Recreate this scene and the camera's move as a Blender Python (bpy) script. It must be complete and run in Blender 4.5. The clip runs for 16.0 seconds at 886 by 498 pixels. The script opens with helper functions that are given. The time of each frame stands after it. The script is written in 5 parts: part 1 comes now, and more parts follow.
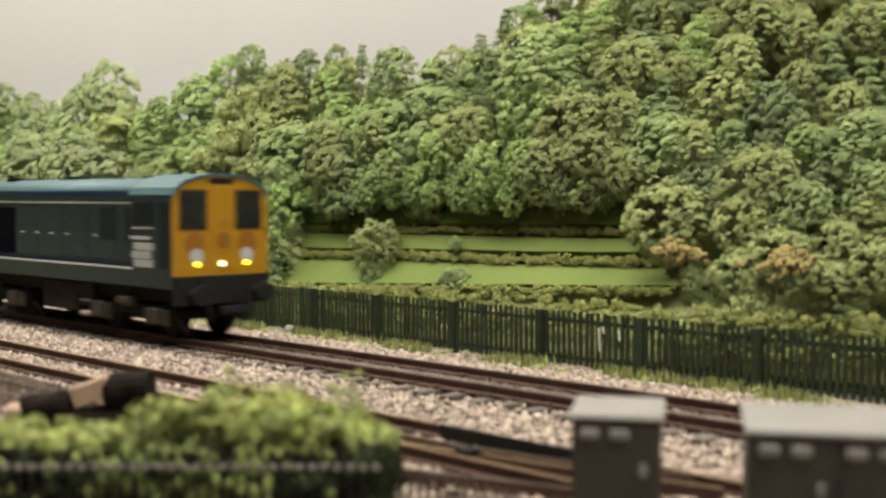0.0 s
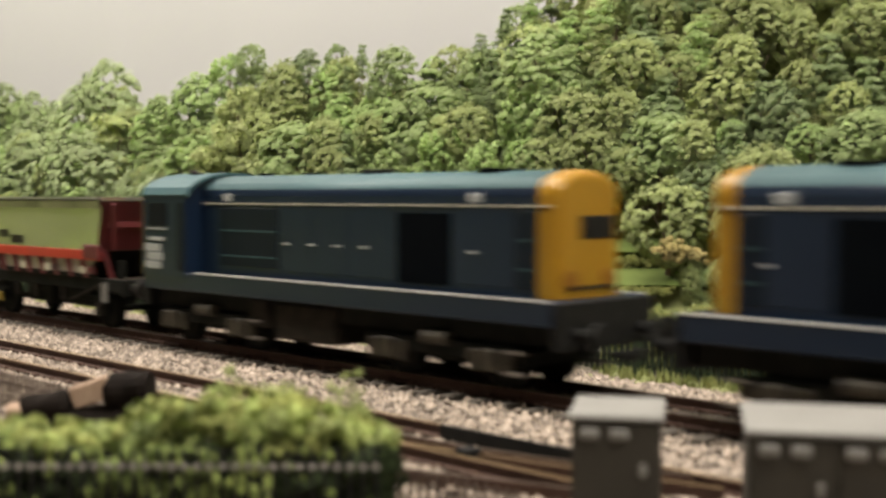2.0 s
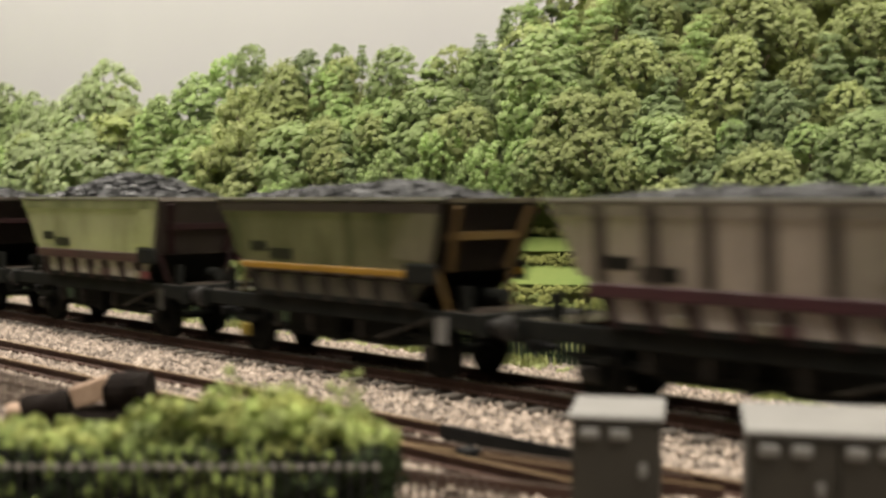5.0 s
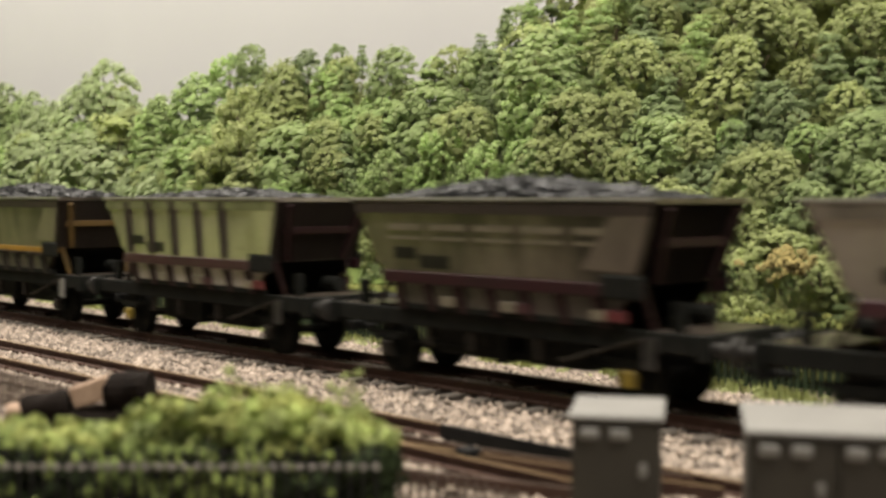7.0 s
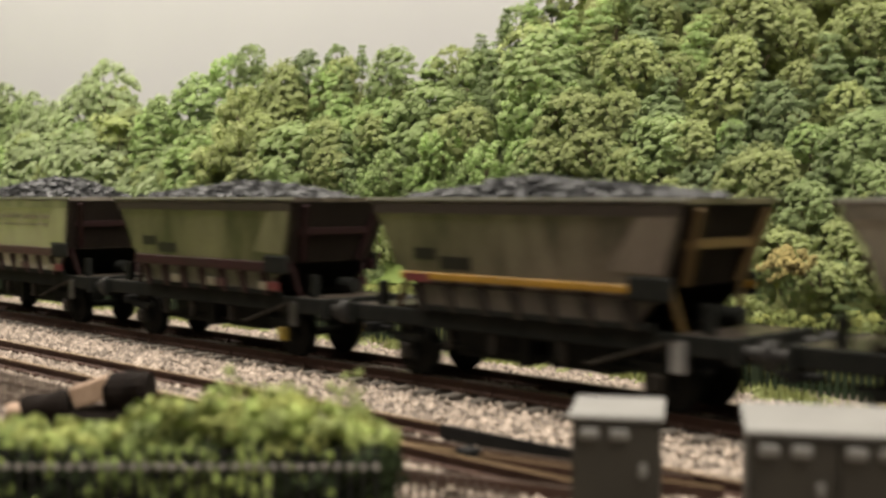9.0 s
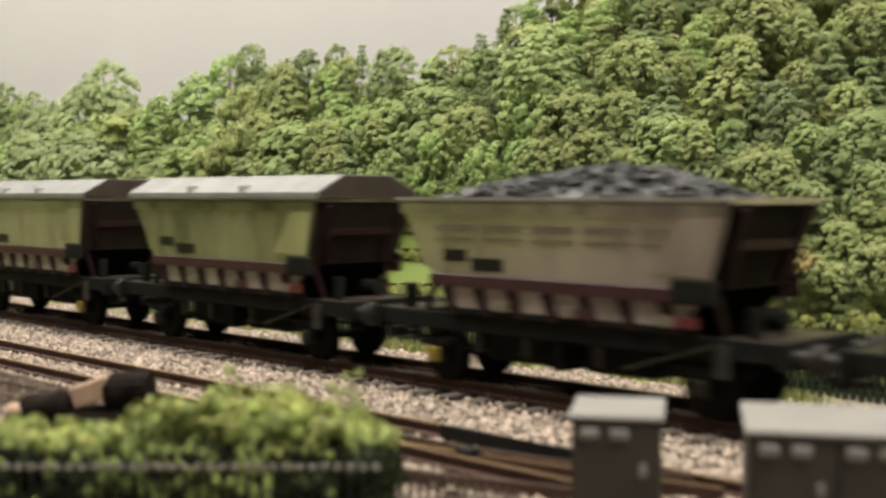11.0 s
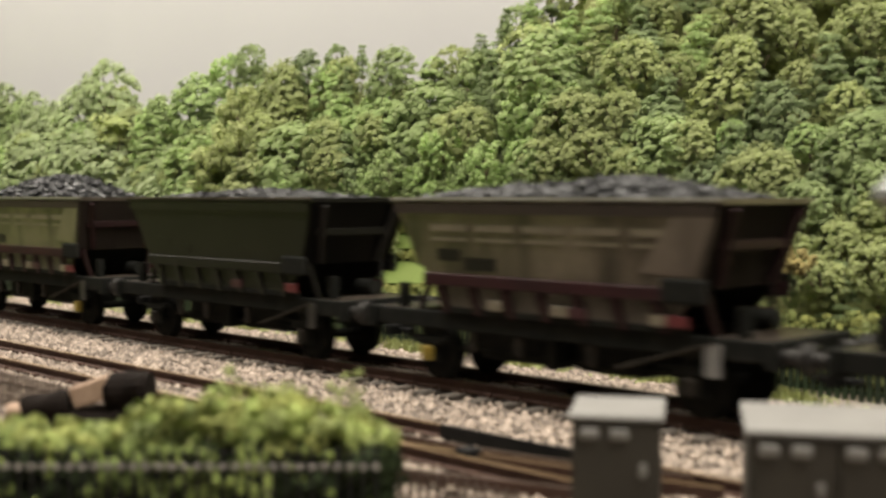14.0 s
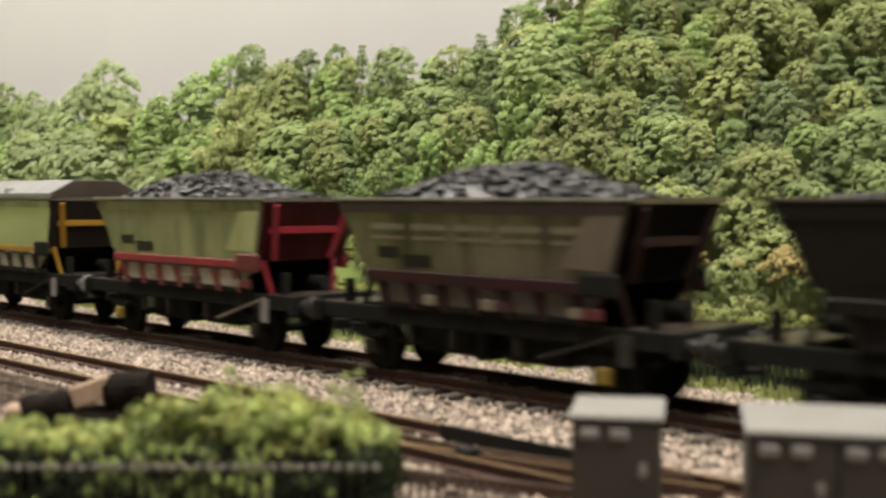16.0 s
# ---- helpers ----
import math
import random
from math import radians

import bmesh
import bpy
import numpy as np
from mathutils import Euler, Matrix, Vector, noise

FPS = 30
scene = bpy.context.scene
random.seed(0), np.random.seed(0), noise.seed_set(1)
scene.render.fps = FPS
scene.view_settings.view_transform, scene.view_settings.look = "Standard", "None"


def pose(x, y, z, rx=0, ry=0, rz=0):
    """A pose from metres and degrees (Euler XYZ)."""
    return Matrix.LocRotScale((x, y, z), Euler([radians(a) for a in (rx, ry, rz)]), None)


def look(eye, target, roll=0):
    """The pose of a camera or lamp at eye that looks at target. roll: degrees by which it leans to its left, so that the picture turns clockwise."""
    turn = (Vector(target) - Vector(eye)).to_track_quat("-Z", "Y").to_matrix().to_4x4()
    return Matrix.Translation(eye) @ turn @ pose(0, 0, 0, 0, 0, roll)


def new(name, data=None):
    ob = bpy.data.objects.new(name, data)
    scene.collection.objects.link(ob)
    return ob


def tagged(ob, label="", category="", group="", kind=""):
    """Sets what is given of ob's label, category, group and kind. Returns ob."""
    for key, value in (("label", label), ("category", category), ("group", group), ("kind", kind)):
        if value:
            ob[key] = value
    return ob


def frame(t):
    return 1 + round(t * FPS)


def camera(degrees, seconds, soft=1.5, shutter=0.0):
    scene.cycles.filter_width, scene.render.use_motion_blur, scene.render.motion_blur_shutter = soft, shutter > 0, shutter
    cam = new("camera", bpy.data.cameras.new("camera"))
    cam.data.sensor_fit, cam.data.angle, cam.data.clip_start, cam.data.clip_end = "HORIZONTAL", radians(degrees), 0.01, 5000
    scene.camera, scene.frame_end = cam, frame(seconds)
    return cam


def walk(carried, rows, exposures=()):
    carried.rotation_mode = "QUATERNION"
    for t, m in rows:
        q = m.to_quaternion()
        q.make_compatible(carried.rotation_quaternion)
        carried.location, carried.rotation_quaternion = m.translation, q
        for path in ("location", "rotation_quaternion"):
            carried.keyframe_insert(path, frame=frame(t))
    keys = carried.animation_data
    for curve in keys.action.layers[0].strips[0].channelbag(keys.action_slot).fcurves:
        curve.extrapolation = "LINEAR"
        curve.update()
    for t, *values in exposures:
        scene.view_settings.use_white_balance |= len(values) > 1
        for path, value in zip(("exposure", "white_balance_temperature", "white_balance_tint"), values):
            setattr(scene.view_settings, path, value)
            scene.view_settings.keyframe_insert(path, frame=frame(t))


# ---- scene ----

MM = 0.001                                   # sizes below are in millimetres of the model

# ---------------------------------------------------------------- camera
EYE = Vector((0.0, -209.55, 43.21)) * MM
AHEAD = Vector((-0.70887, 0.70401, -0.04337))
cam = camera(40.56, 16.0, soft=2.8, shutter=0.72)
cam.data.dof.use_dof = True
cam.data.dof.focus_distance = 0.42
cam.data.dof.aperture_fstop = 24.0
walk(cam, [(0.0, look(EYE, EYE + AHEAD, 0.05)), (16.0, look(EYE, EYE + AHEAD, 0.05))],
     exposures=[(0.0, 0.0), (16.0, 0.0)])

# ---------------------------------------------------------------- light of the room
world = bpy.data.worlds.new("world")
scene.world = world
world.use_nodes = True
world.node_tree.nodes["Background"].inputs[0].default_value = (1.0, 0.95, 0.88, 1)
world.node_tree.nodes["Background"].inputs[1].default_value = 0.05


def area_lamp(x, y, z, sx, sy, watts, colour):
    lamp = bpy.data.lights.new("unseen_lamp", "AREA")
    lamp.shape, lamp.size, lamp.size_y, lamp.energy, lamp.color = "RECTANGLE", sx, sy, watts, colour
    ob = new("unseen_lamp", lamp)
    ob.matrix_basis = pose(x, y, z)
    return ob


area_lamp(-0.33, -0.08, 0.62, 1.6, 0.36, 19.0, (1.0, 0.93, 0.82))      # unseen panel light over the layout, the main overhead light
area_lamp(0.2, -0.9, 1.36, 1.2, 0.3, 3.0, (1.0, 0.93, 0.82))           # weak unseen fill light added at the ceiling


# ---------------------------------------------------------------- materials
def material(name, c1, c2=None, rough=0.6, metal=0.0, scale=300.0, fine=2000.0, bump=0.0, spread=0.0, island=False, coat=0.0, spec=0.5, glow=None, streak=0.0, single=0.0, thin=0.0, soot=0.0):
    """Two colours mixed by noise at two scales; spread varies single pieces."""
    m = bpy.data.materials.new(name)
    m.use_nodes = True
    nt = m.node_tree
    n, l = nt.nodes, nt.links
    b = n["Principled BSDF"]
    b.inputs["Roughness"].default_value = rough
    b.inputs["Metallic"].default_value = metal
    b.inputs["Coat Weight"].default_value = coat
    b.inputs["Coat Roughness"].default_value = 0.28
    b.inputs["Specular IOR Level"].default_value = spec
    c2 = c2 or tuple(min(1.0, v * 0.75) for v in c1)
    tc = n.new("ShaderNodeTexCoord")
    big, small = n.new("ShaderNodeTexNoise"), n.new("ShaderNodeTexNoise")
    big.inputs["Scale"].default_value, small.inputs["Scale"].default_value = scale, fine
    big.inputs["Detail"].default_value, small.inputs["Detail"].default_value = 4, 3
    mp = n.new("ShaderNodeMapping")
    mp.inputs["Scale"].default_value = (1, 1, 1 - streak)
    l.new(tc.outputs["Object"], mp.inputs["Vector"])
    for t in (big, small):
        l.new(mp.outputs["Vector"], t.inputs["Vector"])
    add = n.new("ShaderNodeMath")
    add.operation = "MULTIPLY_ADD"
    l.new(small.outputs["Fac"], add.inputs[0])
    add.inputs[1].default_value = 0.4
    l.new(big.outputs["Fac"], add.inputs[2])
    ramp = n.new("ShaderNodeMapRange")
    ramp.inputs["From Min"].default_value, ramp.inputs["From Max"].default_value = 0.48, 0.92
    l.new(add.outputs[0], ramp.inputs["Value"])
    mix = n.new("ShaderNodeMix")
    mix.data_type = "RGBA"
    l.new(ramp.outputs[0], mix.inputs["Factor"])
    mix.inputs["A"].default_value, mix.inputs["B"].default_value = (*c1, 1), (*c2, 1)
    out = mix.outputs["Result"]
    if soot:
        shift, blot, br, mx2 = n.new("ShaderNodeVectorMath"), n.new("ShaderNodeTexNoise"), n.new("ShaderNodeMapRange"), n.new("ShaderNodeMix")
        shift.operation = "ADD"
        l.new(mp.outputs["Vector"], shift.inputs[0])
        l.new(n.new("ShaderNodeObjectInfo").outputs["Random"], shift.inputs[1])
        blot.inputs["Scale"].default_value, blot.inputs["Detail"].default_value = 110, 5
        l.new(shift.outputs[0], blot.inputs["Vector"])
        br.inputs["From Min"].default_value, br.inputs["From Max"].default_value, br.inputs["To Max"].default_value = 0.47, 0.66, soot
        l.new(blot.outputs["Fac"], br.inputs["Value"])
        mx2.data_type = "RGBA"
        l.new(br.outputs[0], mx2.inputs["Factor"])
        l.new(out, mx2.inputs["A"])
        mx2.inputs["B"].default_value = (0.022, 0.017, 0.014, 1)
        out = mx2.outputs["Result"]
    if spread:
        hsv = n.new("ShaderNodeHueSaturation")
        l.new(out, hsv.inputs["Color"])
        src = n.new("ShaderNodeNewGeometry").outputs["Random Per Island"] if island else n.new("ShaderNodeObjectInfo").outputs["Random"]
        mr = n.new("ShaderNodeMapRange")
        mr.inputs["To Min"].default_value, mr.inputs["To Max"].default_value = 1 - spread, 1 + spread
        l.new(src, mr.inputs["Value"])
        l.new(mr.outputs[0], hsv.inputs["Value"])
        out = hsv.outputs["Color"]
    if single:
        hs2, mr2 = n.new("ShaderNodeHueSaturation"), n.new("ShaderNodeMapRange")
        mr2.inputs["To Min"].default_value, mr2.inputs["To Max"].default_value = 1 - single, 1 + single
        l.new(n.new("ShaderNodeObjectInfo").outputs["Random"], mr2.inputs["Value"])
        l.new(mr2.outputs[0], hs2.inputs["Value"])
        l.new(out, hs2.inputs["Color"])
        out = hs2.outputs["Color"]
    l.new(out, b.inputs["Base Color"])
    if bump:
        bp = n.new("ShaderNodeBump")
        bp.inputs["Strength"].default_value, bp.inputs["Distance"].default_value = bump, 0.0004
        l.new(small.outputs["Fac"], bp.inputs["Height"])
        l.new(bp.outputs["Normal"], b.inputs["Normal"])
    if thin:
        tr, mx = n.new("ShaderNodeBsdfTranslucent"), n.new("ShaderNodeMixShader")
        l.new(out, tr.inputs["Color"])
        mx.inputs[0].default_value = thin
        l.new(b.outputs[0], mx.inputs[1])
        l.new(tr.outputs[0], mx.inputs[2])
        l.new(mx.outputs[0], n["Material Output"].inputs["Surface"])
    if glow:
        b.inputs["Emission Color"].default_value, b.inputs["Emission Strength"].default_value = (*glow[0], 1), glow[1]
    return m


M = {
    "collar": material("pale_collar", (0.5, 0.47, 0.43), (0.34, 0.31, 0.28), 0.6),
    "rim": material("pale_rim", (0.44, 0.43, 0.38), (0.3, 0.29, 0.25), 0.4, 0.3, scale=60),
    "pale": material("pale_grimy_body", (0.44, 0.385, 0.345), (0.29, 0.25, 0.222), 0.22, 0.5, scale=65, streak=0.7, soot=0.25),
    "worn_panel": material("grey_side_panel", (0.215, 0.178, 0.155), (0.135, 0.11, 0.094), 0.3, 0.4, scale=80, streak=0.6, soot=0.35),
    "grime": material("oily_bogie_grime", (0.062, 0.052, 0.036), (0.026, 0.022, 0.017), 0.55, scale=260, spec=0.3),
    "soil": material("soil_scatter", (0.13, 0.107, 0.08), (0.2, 0.17, 0.13), 0.95, bump=0.6, scale=60, fine=900),
    "ballast": material("ballast_stone", (0.255, 0.204, 0.165), (0.39, 0.322, 0.268), 0.9, bump=0.4, scale=900, spread=0.62, island=True),
    "bed": material("ballast_bed", (0.12, 0.098, 0.08), (0.2, 0.165, 0.135), 0.95, bump=0.8, scale=500, fine=1500),
    "sleeper": material("sleeper", (0.09, 0.075, 0.062), (0.16, 0.135, 0.112), 0.85, bump=0.4, scale=200, spread=0.25),
    "rust": material("rusty_rail", (0.046, 0.023, 0.017), (0.085, 0.046, 0.033), 0.7, scale=150, spec=0.3),
    "railtop": material("rail_head", (0.1, 0.07, 0.055), (0.15, 0.11, 0.085), 0.45, 0.6, scale=80),
    "fence": material("green_fence", (0.0095, 0.021, 0.0075), (0.018, 0.033, 0.0125), 0.55, scale=200, spread=0.3),
    "black": material("black_iron", (0.011, 0.011, 0.0112), (0.02, 0.0195, 0.0185), 0.6, scale=300, spec=0.1),
    "grey": material("shaded_cabinet_grey", (0.029, 0.0255, 0.0195), (0.04, 0.035, 0.027), 0.65, scale=120),
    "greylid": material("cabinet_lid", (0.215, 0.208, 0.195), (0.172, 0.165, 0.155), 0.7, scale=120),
    "blue": material("rail_blue", (0.0040, 0.0122, 0.031), (0.0052, 0.0148, 0.0365), 0.4, scale=60, coat=0.14, spec=0.4),
    "yellow": material("warning_yellow", (0.36, 0.185, 0.006), (0.32, 0.16, 0.006), 0.4, scale=80, coat=0.12),
    "frame": material("underframe_black", (0.0098, 0.0108, 0.0096), (0.0195, 0.019, 0.0165), 0.8, scale=250, spec=0.08),
    "white": material("white_paint", (0.75, 0.75, 0.72), (0.66, 0.66, 0.63), 0.5),
    "glass": material("dark_glass", (0.012, 0.014, 0.015), (0.015, 0.017, 0.018), 0.08),
    "warm": material("lamp_yellow", (0.9, 0.75, 0.1), glow=((1.0, 0.85, 0.04), 4.0)),
    "cold": material("lamp_white", (0.9, 0.9, 0.7), glow=((1.0, 0.95, 0.5), 4.5)),
    "coal": material("coal", (0.0052, 0.0052, 0.0059), (0.0130, 0.0130, 0.0143), 0.38, scale=600, spread=0.5, island=True, spec=0.4),
    "silver": material("silver_body", (0.46, 0.44, 0.4), (0.36, 0.34, 0.3), 0.16, 0.7, scale=60, streak=0.6),
    "dirty": material("weathered_body", (0.175, 0.143, 0.116), (0.077, 0.061, 0.049), 0.28, 0.4, scale=70, streak=0.7, soot=0.8),
    "sooty": material("sooty_body", (0.0147, 0.0133, 0.0115), (0.0077, 0.0069, 0.0060), 0.45, 0.3, scale=45, streak=0.5, spec=0.3),
    "red": material("cradle_red", (0.5, 0.035, 0.02), (0.4, 0.03, 0.02), 0.45, scale=90),
    "maroon": material("cradle_maroon", (0.05, 0.0095, 0.0155), (0.032, 0.0085, 0.0115), 0.5, scale=90),
    "ochre": material("cradle_yellow", (0.34, 0.18, 0.012), (0.24, 0.13, 0.012), 0.5, scale=90),
    "hood": material("hood_grey", (0.40, 0.405, 0.40), (0.26, 0.265, 0.26), 0.26, 0.35, scale=70, streak=0.5),
    "sky": material("printed_sky", (0.56, 0.55, 0.555), (0.52, 0.51, 0.52), 0.9, scale=4, fine=12),
    "field": material("printed_field", (0.098, 0.145, 0.026), (0.135, 0.175, 0.036), 0.9, scale=40, fine=700),
    "hill": material("hill_undergrowth", (0.26, 0.285, 0.11), (0.35, 0.37, 0.15), 0.95, scale=90, fine=600),
    "ochre_earth": material("dry_earth", (0.27, 0.215, 0.075), (0.21, 0.172, 0.06), 0.95, scale=150, fine=900, spread=0.25, island=True),
    "plate": material("dark_panel", (0.002, 0.0028, 0.0042), (0.0032, 0.0042, 0.0056), 0.85, scale=200, spec=0.03),
    "cream": material("cream_line", (0.6, 0.57, 0.47), (0.5, 0.47, 0.38), 0.5),
    "disc": material("orange_disc", (0.25, 0.105, 0.008), (0.21, 0.085, 0.008), 0.5),
    "brake": material("brake_dust", (0.014, 0.012, 0.0105), (0.035, 0.029, 0.022), 0.8, scale=300, spec=0.12),
    "axle": material("axlebox_yellow", (0.28, 0.2, 0.02), (0.16, 0.11, 0.015), 0.6, scale=300),
    "timber": material("old_timber", (0.46, 0.33, 0.24), (0.3, 0.2, 0.14), 0.85, scale=250, streak=0.5),
    "brownrail": material("brown_railing", (0.055, 0.036, 0.026), (0.09, 0.062, 0.046), 0.7),
    "grass": material("grass_tuft", (0.2, 0.24, 0.07), (0.26, 0.27, 0.1), 0.9, spread=0.35, island=True),
    "lawn": material("static_grass", (0.29, 0.39, 0.07), (0.2, 0.28, 0.055), 0.95, scale=25, fine=400),
    "red_dull": material("dark_dull_red", (0.14, 0.018, 0.022), (0.08, 0.014, 0.016), 0.55, scale=90),
    "ochre_dull": material("dark_dull_yellow", (0.1170, 0.0630, 0.0126), (0.0630, 0.0378, 0.0108), 0.55, scale=90),
    "bark": material("dark_bark", (0.007, 0.005, 0.004), (0.014, 0.01, 0.008), 0.85, scale=200, bump=0.5, spec=0.1),
    # lighter copy of the rail blue: overhead sheen put into the colour
    "roof_blue": material("lit_roof_blue", (0.03, 0.078, 0.09), (0.042, 0.1, 0.112), 0.6, scale=50, coat=0.06),
    "railgold": material("polished_rail_head", (0.36, 0.25, 0.14), (0.26, 0.17, 0.09), 0.4, 0.6, scale=80),
    "badge": material("grubby_white", (0.42, 0.43, 0.43), (0.33, 0.34, 0.34), 0.6),
    "scrub": material("scrub_leaf", (0.21, 0.222, 0.066), (0.16, 0.172, 0.052), 0.85, scale=60, fine=700, spread=0.3, island=True, spec=0.1),
    "scrub_dark": material("scrub_leaf_dark", (0.15, 0.172, 0.055), (0.11, 0.13, 0.042), 0.85, scale=60, fine=700, spread=0.3, island=True, spec=0.1),
    "shade_leaf": material("shaded_inner_leaf", (0.03, 0.042, 0.018), (0.02, 0.028, 0.012), 0.9, scale=60, fine=700, spread=0.3, island=True, spec=0.1),
    "maroon_dark": material("dark_dull_maroon", (0.022, 0.0075, 0.008), (0.014, 0.006, 0.006), 0.55, scale=90, spec=0.2),
    "pale_blue": material("pale_blue_paint", (0.2, 0.3, 0.5), (0.16, 0.25, 0.42), 0.5),
    "worn": material("worn_paint_glint", (0.2, 0.172, 0.125), (0.13, 0.11, 0.08), 0.5, scale=120),
    "panel": material("dark_blue_panel", (0.0026, 0.0062, 0.013), (0.0034, 0.0078, 0.016), 0.5, scale=80, spec=0.25),
    "grubby": material("grubby_silver_body", (0.31, 0.275, 0.243), (0.175, 0.153, 0.134), 0.24, 0.5, scale=65, streak=0.7, soot=0.5),
    "steel": material("buffer_steel", (0.05, 0.046, 0.043), (0.025, 0.023, 0.021), 0.5, 0.3, scale=300),
    "dark_brown": material("dark_brown_coat", (0.06, 0.047, 0.039), (0.034, 0.027, 0.023), 0.6, scale=60, streak=0.6, spec=0.2),
    "trunk": material("tree_bark", (0.14, 0.1, 0.07), (0.22, 0.17, 0.12), 0.9, bump=0.4),
    "room": material("room_wall", (0.66, 0.65, 0.61), (0.6, 0.59, 0.56), 0.9, scale=3, fine=60),
    "carpet": material("room_carpet", (0.2, 0.18, 0.17), (0.15, 0.14, 0.13), 0.95, scale=6, fine=300),
    "pale_skirt": material("pale_skirt_grey", (0.42, 0.37, 0.335), (0.24, 0.2, 0.178), 0.45, 0.2, scale=110, streak=0.4, soot=0.4),
    "crimson": material("cradle_crimson", (0.27, 0.012, 0.03), (0.17, 0.01, 0.022), 0.45, scale=90),
    "maroon_mid": material("grimy_maroon", (0.036, 0.0095, 0.0125), (0.022, 0.0085, 0.0095), 0.55, scale=90, spec=0.2),
    "skirt": material("skirt_grey", (0.095, 0.078, 0.066), (0.045, 0.036, 0.031), 0.45, 0.2, scale=120, streak=0.4),
}
# hazy_green holds the printed wood's distance haze in its leaf colour
TONES = (("olive", (0.450, 0.478, 0.2), (0.368, 0.4, 0.166)), ("mid_green", (0.371, 0.448, 0.194), (0.301, 0.373, 0.161)),
         ("fresh_green", (0.5, 0.625, 0.25), (0.4, 0.52, 0.2)), ("dark_green", (0.295, 0.361, 0.178), (0.231, 0.293, 0.146)),
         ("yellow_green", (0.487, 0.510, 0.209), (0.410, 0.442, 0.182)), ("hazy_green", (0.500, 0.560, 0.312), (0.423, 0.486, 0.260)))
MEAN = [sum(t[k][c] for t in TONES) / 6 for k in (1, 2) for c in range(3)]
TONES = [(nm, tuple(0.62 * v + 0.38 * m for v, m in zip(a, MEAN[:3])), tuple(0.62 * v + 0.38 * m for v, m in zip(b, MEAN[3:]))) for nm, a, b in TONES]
LEAF = [material("leaf_" + nm, (1.12 * a[0], 1.12 * a[1], 1.28 * a[2]), (1.12 * b[0], 1.12 * b[1], 1.28 * b[2]), 0.75, scale=60, fine=900, spread=0.22, island=True, spec=0.03, single=0.12, thin=0.6) for nm, a, b in TONES]
HEDGE = [material("hedge_" + nm, (0.88 * a[0], 0.86 * a[1], 0.66 * a[2]), (0.54 * b[0], 0.55 * b[1], 0.44 * b[2]), 0.75, scale=60, fine=900, spread=0.3, island=True, spec=0.1) for nm, a, b in TONES]


# ---------------------------------------------------------------- mesh helpers
def mesh_of(name, bm, mat, smooth=False):
    me = bpy.data.meshes.new(name)
    bm.transform(Matrix.Scale(MM, 4))
    bm.to_mesh(me)
    bm.free()
    for mm in (mat if isinstance(mat, (list, tuple)) else [mat]):
        me.materials.append(mm)
    if smooth:
        me.shade_smooth()
    return me


def part(name, bm, mat, parent=None, label="", at=(0, 0, 0), smooth=False):
    """One mesh object (sizes in mm) under a thing or a part."""
    ob = new(name, mesh_of(name, bm, mat, smooth))
    ob.location = Vector(at) * MM
    ob.parent = parent
    return tagged(ob, label)


def thing(name, label, category, group="", at=(0, 0, 0), turn=0.0):
    ob = new(name)
    ob.empty_display_size = 0.005
    ob.matrix_basis = pose(at[0] * MM, at[1] * MM, at[2] * MM, 0, 0, turn)
    return tagged(ob, label, category, group)


def box(bm, x0, x1, y0, y1, z0, z1, bevel=0.0):
    vs = [bm.verts.new((x, y, z)) for x in (x0, x1) for y in (y0, y1) for z in (z0, z1)]
    fs = [bm.faces.new([vs[i] for i in q]) for q in ((0, 1, 3, 2), (4, 6, 7, 5), (0, 4, 5, 1), (2, 3, 7, 6), (0, 2, 6, 4), (1, 5, 7, 3))]
    if bevel:
        es = list({e for f in fs for e in f.edges})
        bmesh.ops.bevel(bm, geom=es, offset=bevel, segments=1, affect="EDGES", profile=0.5)
    return bm


def boxes(*rows, bevel=0.0):
    bm = bmesh.new()
    for r in rows:
        box(bm, *r, bevel=bevel)
    return bm


def prism(bm, outline, x0, x1):
    """An outline of (y, z) drawn out along x."""
    a = [bm.verts.new((x0, y, z)) for y, z in outline]
    b = [bm.verts.new((x1, y, z)) for y, z in outline]
    n = len(a)
    for i in range(n):
        bm.faces.new((a[i], a[(i + 1) % n], b[(i + 1) % n], b[i]))
    bm.faces.new(a[::-1])
    bm.faces.new(b)
    bmesh.ops.recalc_face_normals(bm, faces=bm.faces)
    return bm


def rod(bm, p, q, r, n=8, r2=None):
    p, q = Vector(p), Vector(q)
    m = Matrix.Translation((p + q) / 2) @ (q - p).to_track_quat("Z", "Y").to_matrix().to_4x4()
    bmesh.ops.create_cone(bm, cap_ends=True, segments=n, radius1=r, radius2=r if r2 is None else r2, depth=(q - p).length, matrix=m)
    return bm


